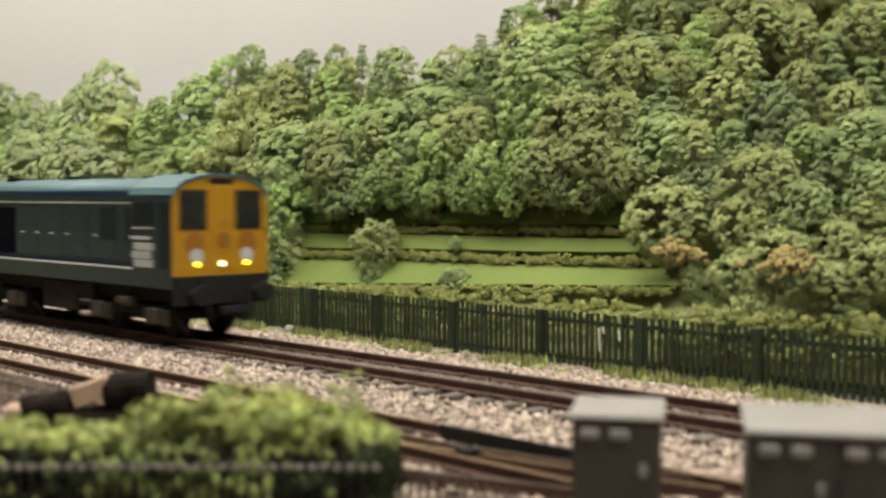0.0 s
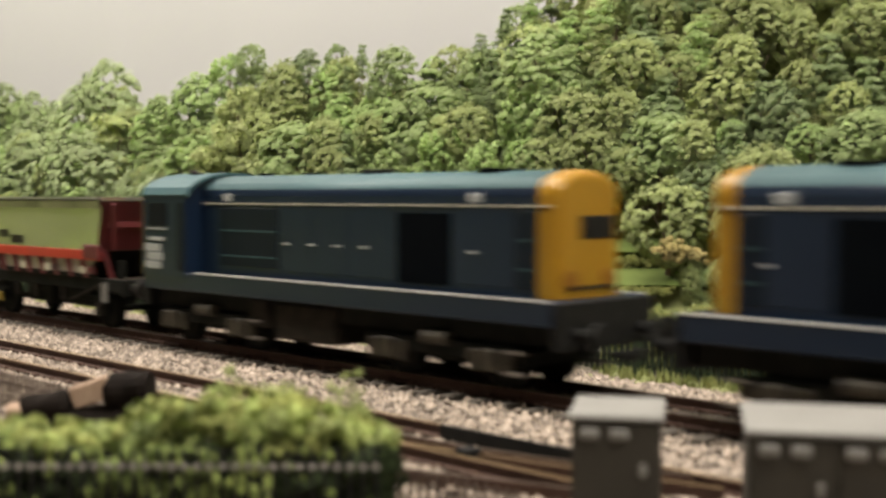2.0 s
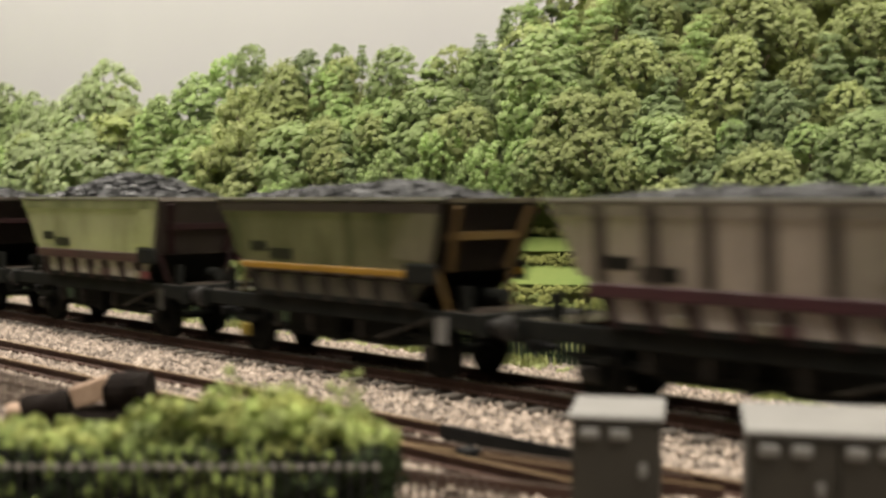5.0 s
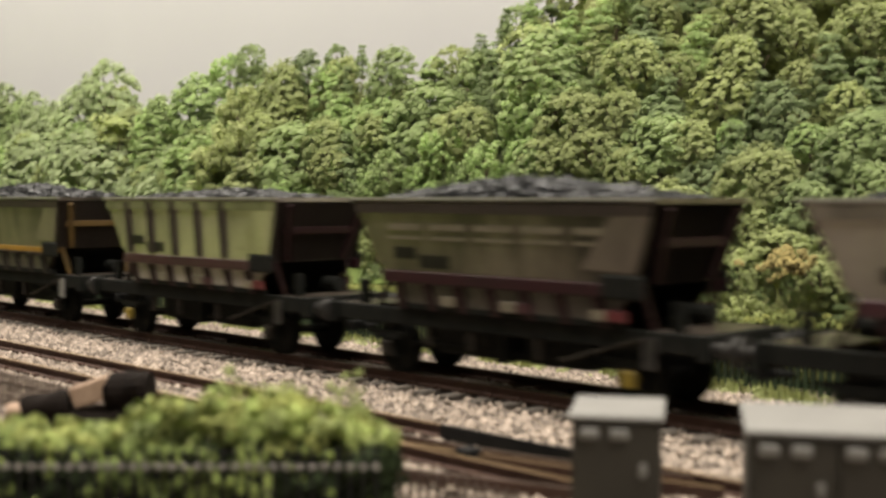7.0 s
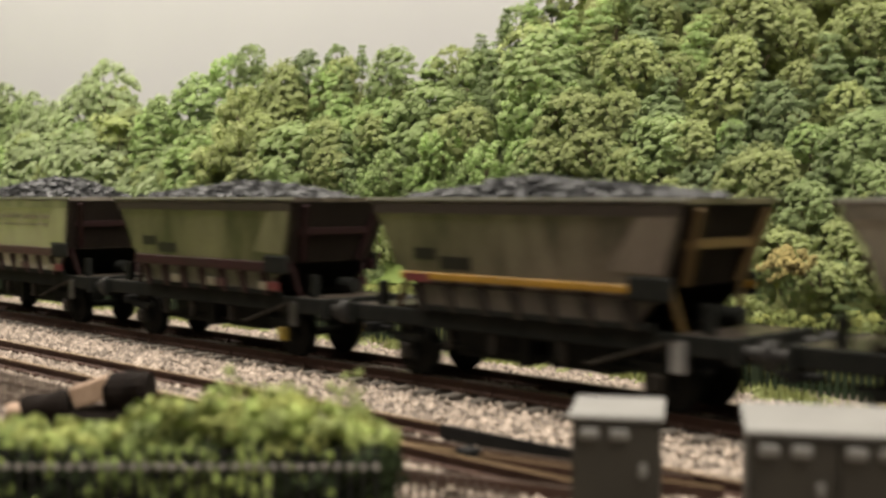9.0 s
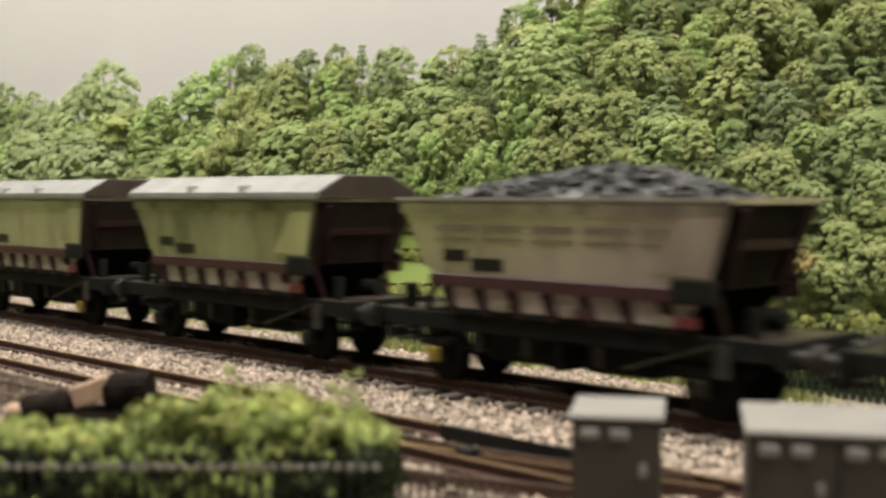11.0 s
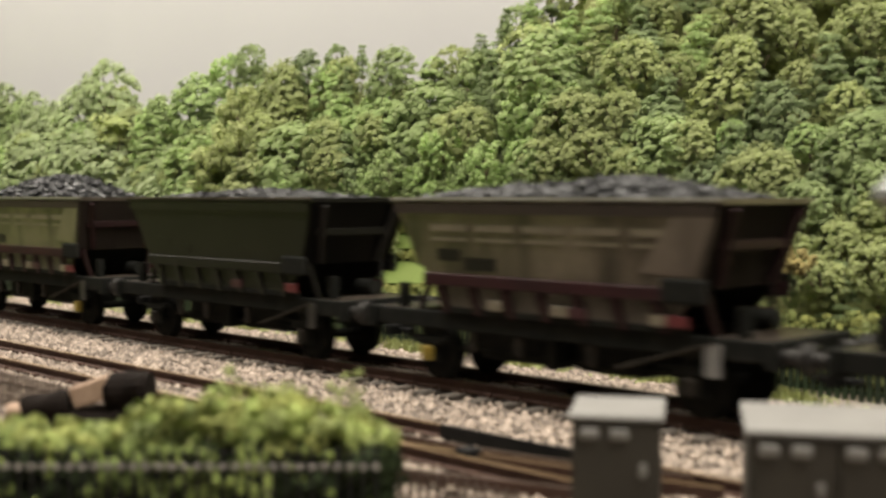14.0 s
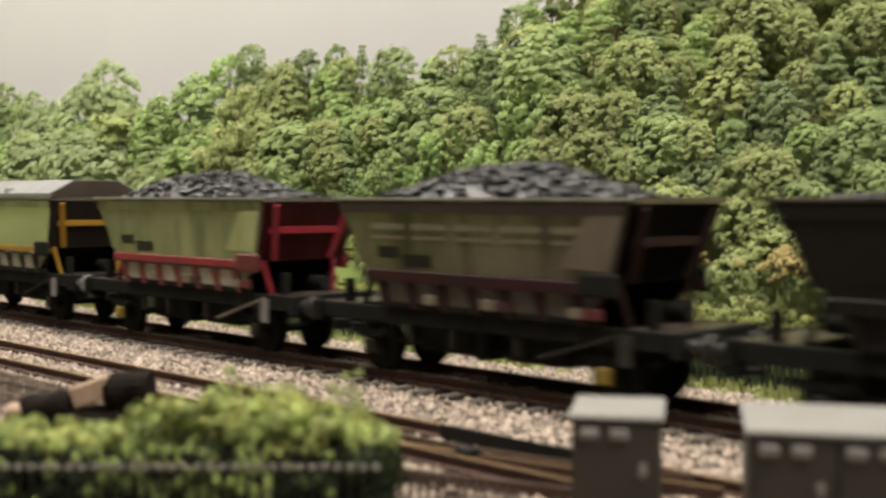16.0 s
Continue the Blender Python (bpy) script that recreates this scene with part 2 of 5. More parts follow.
# ---------------------------------------------------------------- the room round the layout
def room():
    def slab(name, x0, x1, y0, y1, z0, z1, mat, label):
        ob = part(name, boxes((x0, x1, y0, y1, z0, z1)), mat, None, label)
        tagged(ob, kind="structure", category=name.split("_")[0])
    slab("wall_north", -3300, 2700, 700, 760, -1000, 1400, M["room"], "plain painted wall of the layout room")
    slab("wall_south", -3300, 2700, -1900, -1840, -1000, 1400, M["room"], "plain painted wall of the layout room")
    slab("wall_west", -3360, -3302, -1900, 760, -1000, 1400, M["room"], "plain painted wall of the layout room")
    slab("wall_east", 2702, 2760, -1900, 760, -1000, 1400, M["room"], "plain painted wall of the layout room")
    slab("ceiling", -3360, 2760, -1900, 760, 1402, 1440, M["room"], "plain white ceiling of the layout room")
    slab("floor", -3360, 2760, -1900, 760, -1040, -1002, M["carpet"], "grey carpet on the room floor")


room()
GROUND = -7.0


def ground():
    """The scenic baseboard: one sheet with shallow undulation."""
    bm = bmesh.new()
    nx, ny = 240, 50
    rows = []
    for j in range(ny + 1):
        y = -420 + 600 * j / ny
        row = []
        for i in range(nx + 1):
            x = -3150 + 5750 * i / nx
            z = GROUND + 0.9 * noise.noise((x * 0.03, y * 0.03, 0))
            if 66 < y:
                z -= 1.0
            row.append(bm.verts.new((x, y, z)))
        rows.append(row)
    for j in range(ny):
        for i in range(nx):
            bm.faces.new((rows[j][i], rows[j][i + 1], rows[j + 1][i + 1], rows[j + 1][i]))
    tagged(part("ground", bm, M["soil"], None, "brown earth scatter of the layout ground", smooth=True), kind="structure", category="ground")
    tagged(part("baseboard", boxes((-3150, 2600, -420, 180, -40, -9.5)), M["trunk"], None, "timber baseboard under the layout"), kind="structure", category="baseboard")
    for x in (-3100, -1200, 700, 2520):
        for y in (-390, 140):
            tagged(part("baseboard_leg", boxes((x, x + 40, y, y + 40, -1002, -40)), M["trunk"], None, "timber leg that carries the baseboard", ), kind="structure", category="baseboard")
    # out of view: the green that the wagon sides reflect
    bm = bmesh.new()
    nx, ny = 70, 36
    rows = [[bm.verts.new((-1090 + 735 * i / nx + 40 * noise.noise((j * 0.4, 0, 0)) * i / nx, -415 + 316 * j / ny, GROUND + 1.4 + 1.6 * noise.noise((i * 0.3, j * 0.3, 5)))) for i in range(nx + 1)] for j in range(ny + 1)]
    for j in range(ny):
        for i in range(nx):
            bm.faces.new((rows[j][i], rows[j][i + 1], rows[j + 1][i + 1], rows[j + 1][i]))
    tagged(part("meadow", bm, M["lawn"], None, "green grass meadow on the front of the layout", smooth=True), kind="structure", category="ground")
    # unseen bushes added to vary the green reflected in the wagons
    rng = random.Random(31)
    for x, y in [(rng.uniform(-800, -390), rng.uniform(-330, -120)) for _ in range(14)]:
        b = bmesh.new()
        for _ in range(9):
            bmesh.ops.create_icosphere(b, subdivisions=2, radius=rng.uniform(5, 10), matrix=Matrix.Translation((rng.uniform(-11, 11), rng.uniform(-9, 9), rng.uniform(2, 12))))
        for v in b.verts:
            v.co *= 1 + 0.25 * noise.noise(v.co * 0.35)
        o = thing("reflection_bush", "unseen dark green bush added for reflections", "bush", "bushes on the meadow", at=(x, y, GROUND + 1))
        part("foliage", b, HEDGE[3], o)


ground()


# ---------------------------------------------------------------- track
def scatter_stones(name, zone, height, count, size, mat, label, seed, hollow=(), thin=None):
    """Small uneven stones over a strip, one object of stuff."""
    rng = np.random.default_rng(seed)
    x0, x1, y0, y1 = zone
    base = np.array([(1, 0, 0), (-1, 0, 0), (0, 1, 0), (0, -1, 0), (0, 0, 1), (0, 0, -1)], float)
    faces = np.array([(0, 2, 4), (2, 1, 4), (1, 3, 4), (3, 0, 4), (2, 0, 5), (1, 2, 5), (3, 1, 5), (0, 3, 5)])
    px, py = rng.uniform(x0, x1, count), rng.uniform(y0, y1, count)
    for a, b in hollow:
        keep = (py < a) | (py > b)
        px, py = px[keep], py[keep]
    if thin:
        keep = (py < thin[0]) | (py > thin[1]) | (rng.random(len(py)) > 0.6)
        px, py = px[keep], py[keep]
    n = len(px)
    s = size * rng.uniform(0.55, 1.25, (n, 1, 1)) * rng.uniform(0.6, 1.2, (n, 1, 3))
    v = base[None] * s + rng.normal(0, 0.16 * size, (n, 6, 3))
    ang = rng.uniform(0, 6.283, n)
    c, si = np.cos(ang)[:, None], np.sin(ang)[:, None]
    x, y = v[..., 0] * c - v[..., 1] * si, v[..., 0] * si + v[..., 1] * c
    z = v[..., 2] * 0.8 + height(px, py)[:, None] + rng.uniform(-0.2, 0.25, n)[:, None]
    verts = np.stack([x + px[:, None], y + py[:, None], z], -1).reshape(-1, 3) * MM
    tri = (faces[None] + 6 * np.arange(n)[:, None, None]).reshape(-1, 3)
    me = bpy.data.meshes.new(name)
    me.from_pydata(verts.tolist(), [], tri.tolist())
    me.materials.append(mat)
    return tagged(new(name, me), label, "ballast", kind="stuff")


def ballast_height(px, py):
    """Level crown between the tracks, a shoulder beyond the running line."""
    return np.where(py > 20, -3.4 - np.clip((py - 20) / 32, 0, 1) * 2.7, -3.3)


def bed():
    bm = bmesh.new()
    prism(bm, [(-100, -6.2), (-88, -3.9), (20, -3.9), (52, -6.6), (52, -9), (-100, -9)], -3140, 2590)
    tagged(part("ballast_bed", bm, M["bed"], None, "compacted bed of pale grey-pink track ballast"), kind="structure", category="ground")
    scatter_stones("ballast", (-640, -40, -8, 8), lambda a, b: -2.9 + 0 * a, 9000, 0.9, M["bed"], "finer dirty ballast between the running rails", 6, hollow=((-8.5, -6.6), (6.6, 8.5)))
    scatter_stones("ballast", (-640, -40, -88, -42), lambda a, b: -2.45 + 0 * a, 18000, 0.85, M["ballast"], "loose pale ballast about the near track", 9, hollow=((-70.3, -66.2), (-52.8, -47.2)))
    scatter_stones("ballast", (-640, -40, -100, 57), ballast_height, 56000, 0.95, M["ballast"], "loose pale grey-pink stone ballast between and beside the tracks", 4,
                   hollow=((-70.3, -66.2), (-52.8, -47.2), (-10, -6.4), (6.4, 10)), thin=(-17.5, -10))


bed()


def strip_light():
    # both housings are unseen, added round the lamps
    t = thing("strip_light", "unseen broad white panel light over the layout", "lamp")
    part("housing", boxes((-1130, 470, -260, 100, 624, 645), bevel=2), M["room"], t)
    for x in (-900, 400):
        part("hanger", rod(bmesh.new(), (x, -80, 645), (x, -80, 1402), 2, 8), M["black"], t)
    c = thing("ceiling_fill_light", "unseen housing added for the ceiling fill light", "lamp")
    part("housing", boxes((-420, 820, -1060, -740, 1366, 1402), bevel=3), M["room"], c)


strip_light()
RAIL_OUTLINE = [(-1.2, -2.5), (1.2, -2.5), (1.2, -2.1), (0.3, -1.8), (0.3, -0.9), (0.5, -0.75), (0.5, 0), (-0.5, 0), (-0.5, -0.75), (-0.3, -0.9), (-0.3, -1.8), (-1.2, -2.1)]


def rail_mesh(x0, x1):
    bm = bmesh.new()
    prism(bm, RAIL_OUTLINE, x0, x1)
    for f in bm.faces:
        f.material_index = 1 if f.normal.z > 0.9 and f.calc_center_median().z > -0.1 else 0
    return bm


SLEEPER = mesh_of("sleeper", boxes((-1.6, 1.6, -16.5, 16.5, -4.4, -2.5), bevel=0.15), M["sleeper"])
CHAIR = mesh_of("rail_chair", boxes((-0.8, 0.8, -2.0, -0.55, -2.6, -1.7), (-0.8, 0.8, 0.55, 2.0, -2.6, -1.7), bevel=0.12), M["rust"])


def track(name, y, x0, x1, label, head):
    t = tagged(thing(name, label, "track", at=(0, y, 0)), kind="structure")
    for side in (-8.75, 8.75):
        part("rail", rail_mesh(x0, x1), [M["rust"], head], t, "rusty brown bullhead rail", at=(0, side, 0))
    rng = random.Random(7)
    x = x0 + 3
    rest = bmesh.new()
    while x < x1:
        if not -640 < x < -40:
            box(rest, x - 1.6, x + 1.6, -16.5, 16.5, -4.4, -2.5)
            x += 8.6
            continue
        s = new("sleeper", SLEEPER)
        s.parent, s.location = t, Vector((x, rng.uniform(-0.3, 0.3), rng.uniform(-0.15, 0.1))) * MM
        s.rotation_euler.z = rng.uniform(-0.02, 0.02)
        if -600 < x < -50:
            for side in (-8.75, 8.75):
                c = new("rail_chair", CHAIR)
                c.parent, c.location = t, Vector((x, side, 0)) * MM
        x += 8.6
    tagged(part("sleeper_row", rest, M["sleeper"], t), kind="stuff")
    return t


track("running_track", 0.0, -3130, 2580, "straight running line of rusty rails on dark sleepers in pale ballast", M["railtop"])
track("near_track", -59.0, -3130, 2580, "second line of rusty rails on dark sleepers in pale ballast", M["railgold"])


# ---------------------------------------------------------------- palisade fence
def palisade():
    f = thing("palisade_fence", "dark green steel palisade fence along the trackside", "fence", at=(0, 58, -5.5))
    pale = boxes((-0.66, 0.66, -0.25, 0.25, 0.6, 16.0))
    for v in pale.verts:
        if v.co.z > 10:
            v.co.x *= 0.75
    pm = mesh_of("pale", pale, M["fence"])
    rng = random.Random(3)
    x = -640.0
    while x < -60:
        o = new("pale", pm)
        o.parent, o.location = f, Vector((x, 0, rng.uniform(-0.25, 0.25))) * MM
        o.rotation_euler = (0, rng.uniform(-0.025, 0.025), rng.uniform(-0.15, 0.15))
        x += 2.05
    for x, z0, z1 in ((-206.5, 5.5, 12.0), (-205.0, 10.5, 12.5), (-199.6, 9.0, 12.2)):
        part("white_strip", rod(bmesh.new(), (x, -0.5, z0), (x - 0.4, -0.5, z1), 0.22, 6), M["white"], f, "thin white strip on the fence")
    for z in (2.6, 13.2):
        part("rail", boxes((-642, -58, 0.3, 1.1, z - 0.5, z + 0.5)), M["fence"], f)
    for i in range(16):
        part("post", boxes((-1.2, 1.2, -0.6, 2.0, -3, 15.9), bevel=0.15), M["fence"], f, at=(-121.6 - 35.9 * i, 0, 0))


def trackside_stone():
    bm = bmesh.new()
    bmesh.ops.create_icosphere(bm, subdivisions=2, radius=1.7)
    for v in bm.verts:
        v.co *= 1 + 0.35 * noise.noise(v.co * 0.6)
        v.co.z *= 0.9
    t = thing("boulder", "pale grey boulder at the foot of the fence", "stone", at=(-343, 53.5, -4.2))
    part("rock", bm, M["greylid"], t)


palisade()
trackside_stone()


# ---------------------------------------------------------------- foliage
def leaf_cloud(name, mat, centres, radii, per, leaf, seed, up=0.35, face=None, flat=0.8, solid=None):
    """Leaves over the outside of many clumps. Sizes in mm."""
    rng = np.random.default_rng(seed)
    n = len(centres) * per
    c = np.repeat(np.asarray(centres, float), per, 0)
    r = np.repeat(np.asarray(radii, float), per)[:, None]
    d = rng.normal(size=(n, 3)) + np.array([0, 0, up])
    d /= np.linalg.norm(d, axis=1)[:, None]
    p = c + d * r * rng.uniform(0.7, 1.04, (n, 1)) * np.array([1, 1, flat])
    nrm = d + rng.normal(0, 0.3, (n, 3))
    if face is not None:
        nrm = 0.3 * nrm + (np.asarray(face, float) if solid is None else 0.7 * p / np.asarray(solid, float) / np.linalg.norm(p / np.asarray(solid, float), axis=1)[:, None] + np.asarray(face, float))
    nrm /= np.linalg.norm(nrm, axis=1)[:, None]
    a = np.cross(nrm, rng.normal(size=(n, 3)))
    a /= np.linalg.norm(a, axis=1)[:, None]
    b = np.cross(nrm, a)
    s = leaf * rng.uniform(0.55, 1.3, (n, 1))
    quad = np.stack([p + a * s, p + b * s * 0.6, p - a * s, p - b * s * 0.6], 1).reshape(-1, 3) * MM
    me = bpy.data.meshes.new(name)
    me.from_pydata(quad.tolist(), [], np.arange(4 * n).reshape(-1, 4).tolist())
    me.materials.append(mat)
    return me


def crown_mesh(seed, mat, kind):
    """A crown about 30 mm wide, its middle at the origin, with clumps and gaps."""
    rng = np.random.default_rng(seed)
    stretch = {"round": (14.5, 9, 13), "tall": (12, 8, 16.5), "low": (17, 9, 10), "tiered": (14, 8, 15), "airy": (13.6, 8.5, 12.6)}[kind]
    if kind == "tiered":
        n = 60
        tier = rng.integers(0, 7, n)
        z = -12.5 + tier * 3.9 + rng.normal(0, 0.8, n)
        a = rng.uniform(0, 6.283, n)
        w = (1 - (tier / 8.5)) * rng.uniform(0.35, 1.0, n)
        c = np.stack([np.cos(a) * w * 14, -np.abs(np.sin(a)) * w * 8, z - 2.2 * w], 1)
        return leaf_cloud("crown", mat, c, rng.uniform(2.0, 3.9, n), 46, 0.85, seed + 500, up=0.6, face=(0.0, -0.35, 0.5), flat=0.42, solid=(14, 8, 8))
    fine = kind in ("airy", "tall")
    n = 260 if fine else 96
    d = rng.normal(size=(n, 3))
    d[:, 1] = -np.abs(d[:, 1]) * 0.9 + 0.2
    d[:, 2] += 0.15
    d /= np.linalg.norm(d, axis=1)[:, None]
    lobes = np.array([1 + 0.12 * noise.noise(Vector(v) * 1.7 + Vector((seed, 0, 0))) for v in d])[:, None]
    c = d * (rng.uniform(0.8, 1.0, (n, 1)) if fine else rng.uniform(0.6, 0.98, (n, 1))) * lobes * np.array(stretch)
    if fine:
        return leaf_cloud("crown", mat, c, rng.uniform(0.5, 1.7, n), 11, 0.95, seed + 500, up=0.25, face=(0.0, -0.5, 0.7), solid=stretch)
    return leaf_cloud("crown", mat, c, rng.uniform(1.0, 2.9, n), 28, 0.95, seed + 500, up=0.5)


RISE = (0.47, 0.56, 0.39, 0.46, 0.47)          # crown height above its middle, as a share of its width
SHAPES = ("round", "tall", "low", "tiered", "airy")
CROWNS = [[crown_mesh(10 * i + j, LEAF[i], SHAPES[j]) for j in range(5)] for i in range(6)]
TRUNK = mesh_of("trunk", rod(bmesh.new(), (0, 0, -16), (0, 0, 2), 0.9, 7, 0.45), M["trunk"])


LIMB_MESH = [mesh_of("limb", rod(bmesh.new(), (0, 0, z), (dx, -1.5, z + 11), 0.4, 5, 0.15), M["trunk"]) for dx, z in ((-7, -6), (6, -4), (-2, -1))]
TREE_LABELS = ("olive-green leafy tree on the wooded hillside", "mid-green leafy tree on the wooded hillside", "fresh green leafy tree on the wooded hillside",
               "dark green conifer-like tree on the wooded hillside", "yellow-green leafy tree on the wooded hillside", "pale hazy green tree on the wooded hillside")


def tree(x, y, z, size, tone, shape, rng):
    """A tree whose crown has its middle at x, y, z; size is its width in mm."""
    t = thing("tree", TREE_LABELS[tone], "tree", "trees of the wooded hillside", at=(x, y, z))
    k = size / 30.0
    for nm, me in [("crown", CROWNS[tone][shape]), ("trunk", TRUNK)] + [("limb", b) for b in LIMB_MESH]:
        o = new(nm, me)
        o.parent = t
        o.scale = (k * rng.uniform(0.92, 1.08), k, k * rng.uniform(0.92, 1.08)) if nm == "crown" else (k, k, k)
        if nm == "crown":
            o.rotation_euler.z = rng.uniform(-0.5, 0.5)
    return t


def px_per_mm(x, y):
    return 2122.0 / (-0.709 * x + 0.704 * (y + 209.5))


def skyline(x):
    """Height of the wood's upper edge above the rails along the backscene."""
    pts = ((-900, 112), (-754, 112), (-702, 105), (-656, 93), (-638, 97), (-628, 108), (-588, 105), (-561, 89), (-549, 87), (-536, 95), (-503, 99), (-497, 108), (-482, 112), (-452, 106), (-395, 105),
           (-384, 97), (-375, 100), (-360, 98), (-349, 90), (-343, 97), (-339, 101), (-321, 103), (-315, 106), (-311, 113), (-298, 122), (-270, 140), (-160, 150), (0, 150))
    for (xa, za), (xb, zb) in zip(pts, pts[1:]):
        if xa <= x <= xb:
            return za + (zb - za) * (x - xa) / (xb - xa)
    return 110.0


def slope_y(z):
    """The wooded bank leans back as it climbs."""
    return 84 + max(0.0, min(1.0, z / 110.0)) * 52


LEFT_EDGE = (
    (-763, 97, 40, 5, 4), (-716, 98, 32, 5, 4), (-677, 95, 26, 5, 4), (-649, 92, 14, 5, 4), (-590, 96, 43, 5, 4), (-619, 103, 18, 1, 4), (-656, 63, 36, 4, 4), (-673, 55, 30, 5, 4),
    (-622, 52, 28, 4, 4), (-598, 72, 26, 2, 4), (-556, 77, 26, 0, 4), (-524, 80, 17, 0, 4), (-555, 66, 21, 3, 3), (-574, 59, 22, 1, 3), (-600, 60, 16, 3, 3), (-521, 63, 23, 1, 3),
    (-557, 49, 24, 4, 4), (-516, 50, 20, 4, 4), (-494, 53, 18, 0, 4))
MIDDLE_EDGE = (
    (-508, 93, 17, 3, 4), (-487, 88, 15, 3, 3), (-483, 102, 20, 2, 0), (-467, 106, 19, 1, 4), (-433, 90, 34, 0, 4), (-495, 76, 20, 1, 3), (-478, 65, 22, 1, 3), (-434, 70, 28, 0, 4),
    (-480, 53, 27, 0, 4), (-458, 62, 20, 0, 4), (-420, 99, 22, 3, 4), (-405, 104, 11, 3, 0), (-385, 102, 12, 3, 3), (-389, 91, 16, 3, 3), (-388, 80, 18, 2, 3), (-360, 90, 31, 1, 4),
    (-338, 76, 17, 1, 4), (-388, 66, 26, 0, 4), (-360, 68, 23, 0, 4))
MIDDLE = (
    (-416, 52, 21, 2, 4), (-378, 55, 21, 4, 4), (-357, 62, 17, 2, 4), (-403, 66, 16, 3, 3), (-316, 61, 19, 2, 0), (-292, 54, 21, 2, 0), (-343, 53, 18, 1, 0), (-273, 53, 16, 1, 0),
    (-403, 40, 22, 2, 0), (-407, 27, 20, 2, 0), (-377, 41, 24, 2, 0), (-355, 45, 19, 2, 0), (-357, 36, 18, 1, 0), (-327, 43, 20, 2, 0), (-304, 43, 19, 2, 0), (-282, 44, 18, 2, 0),
    (-262, 46, 18, 1, 0), (-241, 40, 16, 1, 0), (-307, 68, 22, 0, 4))
RIGHT_EDGE = (
    (-330, 95, 16, 0, 4), (-316, 100, 12, 3, 3), (-304, 90, 18, 3, 3), (-307, 109, 12, 3, 3), (-293, 112, 15, 2, 3), (-299, 82, 17, 3, 3), (-278, 82, 37, 1, 1), (-259, 68, 28, 0, 4),
    (-274, 101, 19, 2, 3), (-260, 104, 20, 2, 3), (-240, 87, 23, 0, 4), (-242, 100, 18, 3, 3), (-239, 70, 21, 0, 4), (-245, 58, 19, 0, 4), (-267, 56, 22, 0, 4), (-229, 52, 17, 0, 4),
    (-216, 94, 19, 2, 3), (-199, 97, 25, 0, 4), (-183, 92, 19, 0, 4))
RIGHT = (
    (-221, 73, 20, 3, 3), (-221, 63, 19, 3, 3), (-219, 83, 15, 0, 4), (-209, 59, 22, 0, 4), (-201, 73, 23, 4, 4), (-177, 77, 16, 4, 4), (-200, 84, 22, 0, 4), (-168, 82, 19, 3, 3),
    (-160, 92, 19, 0, 4), (-156, 75, 18, 3, 3), (-181, 64, 16, 3, 3), (-169, 59, 13, 2, 4), (-192, 58, 17, 3, 3), (-160, 69, 15, 4, 4), (-150, 59, 16, 1, 4), (-162, 52, 15, 3, 3),
    (-180, 48, 22, 0, 4), (-148, 44, 19, 1, 4))
FOOT = (
    (-209, 37, 26, 0, 4), (-184, 46, 24, 0, 4), (-184, 36, 19, 0, 4), (-166, 39, 19, 1, 4), (-145, 39, 16, 0, 3), (-153, 31, 17, 0, 4), (-169, 28, 18, 0, 4), (-140, 25, 16, 0, 4),
    (-156, 21, 18, 4, 4), (-180, 21, 16, 0, 4), (-197, 41, 12, 3, 3))


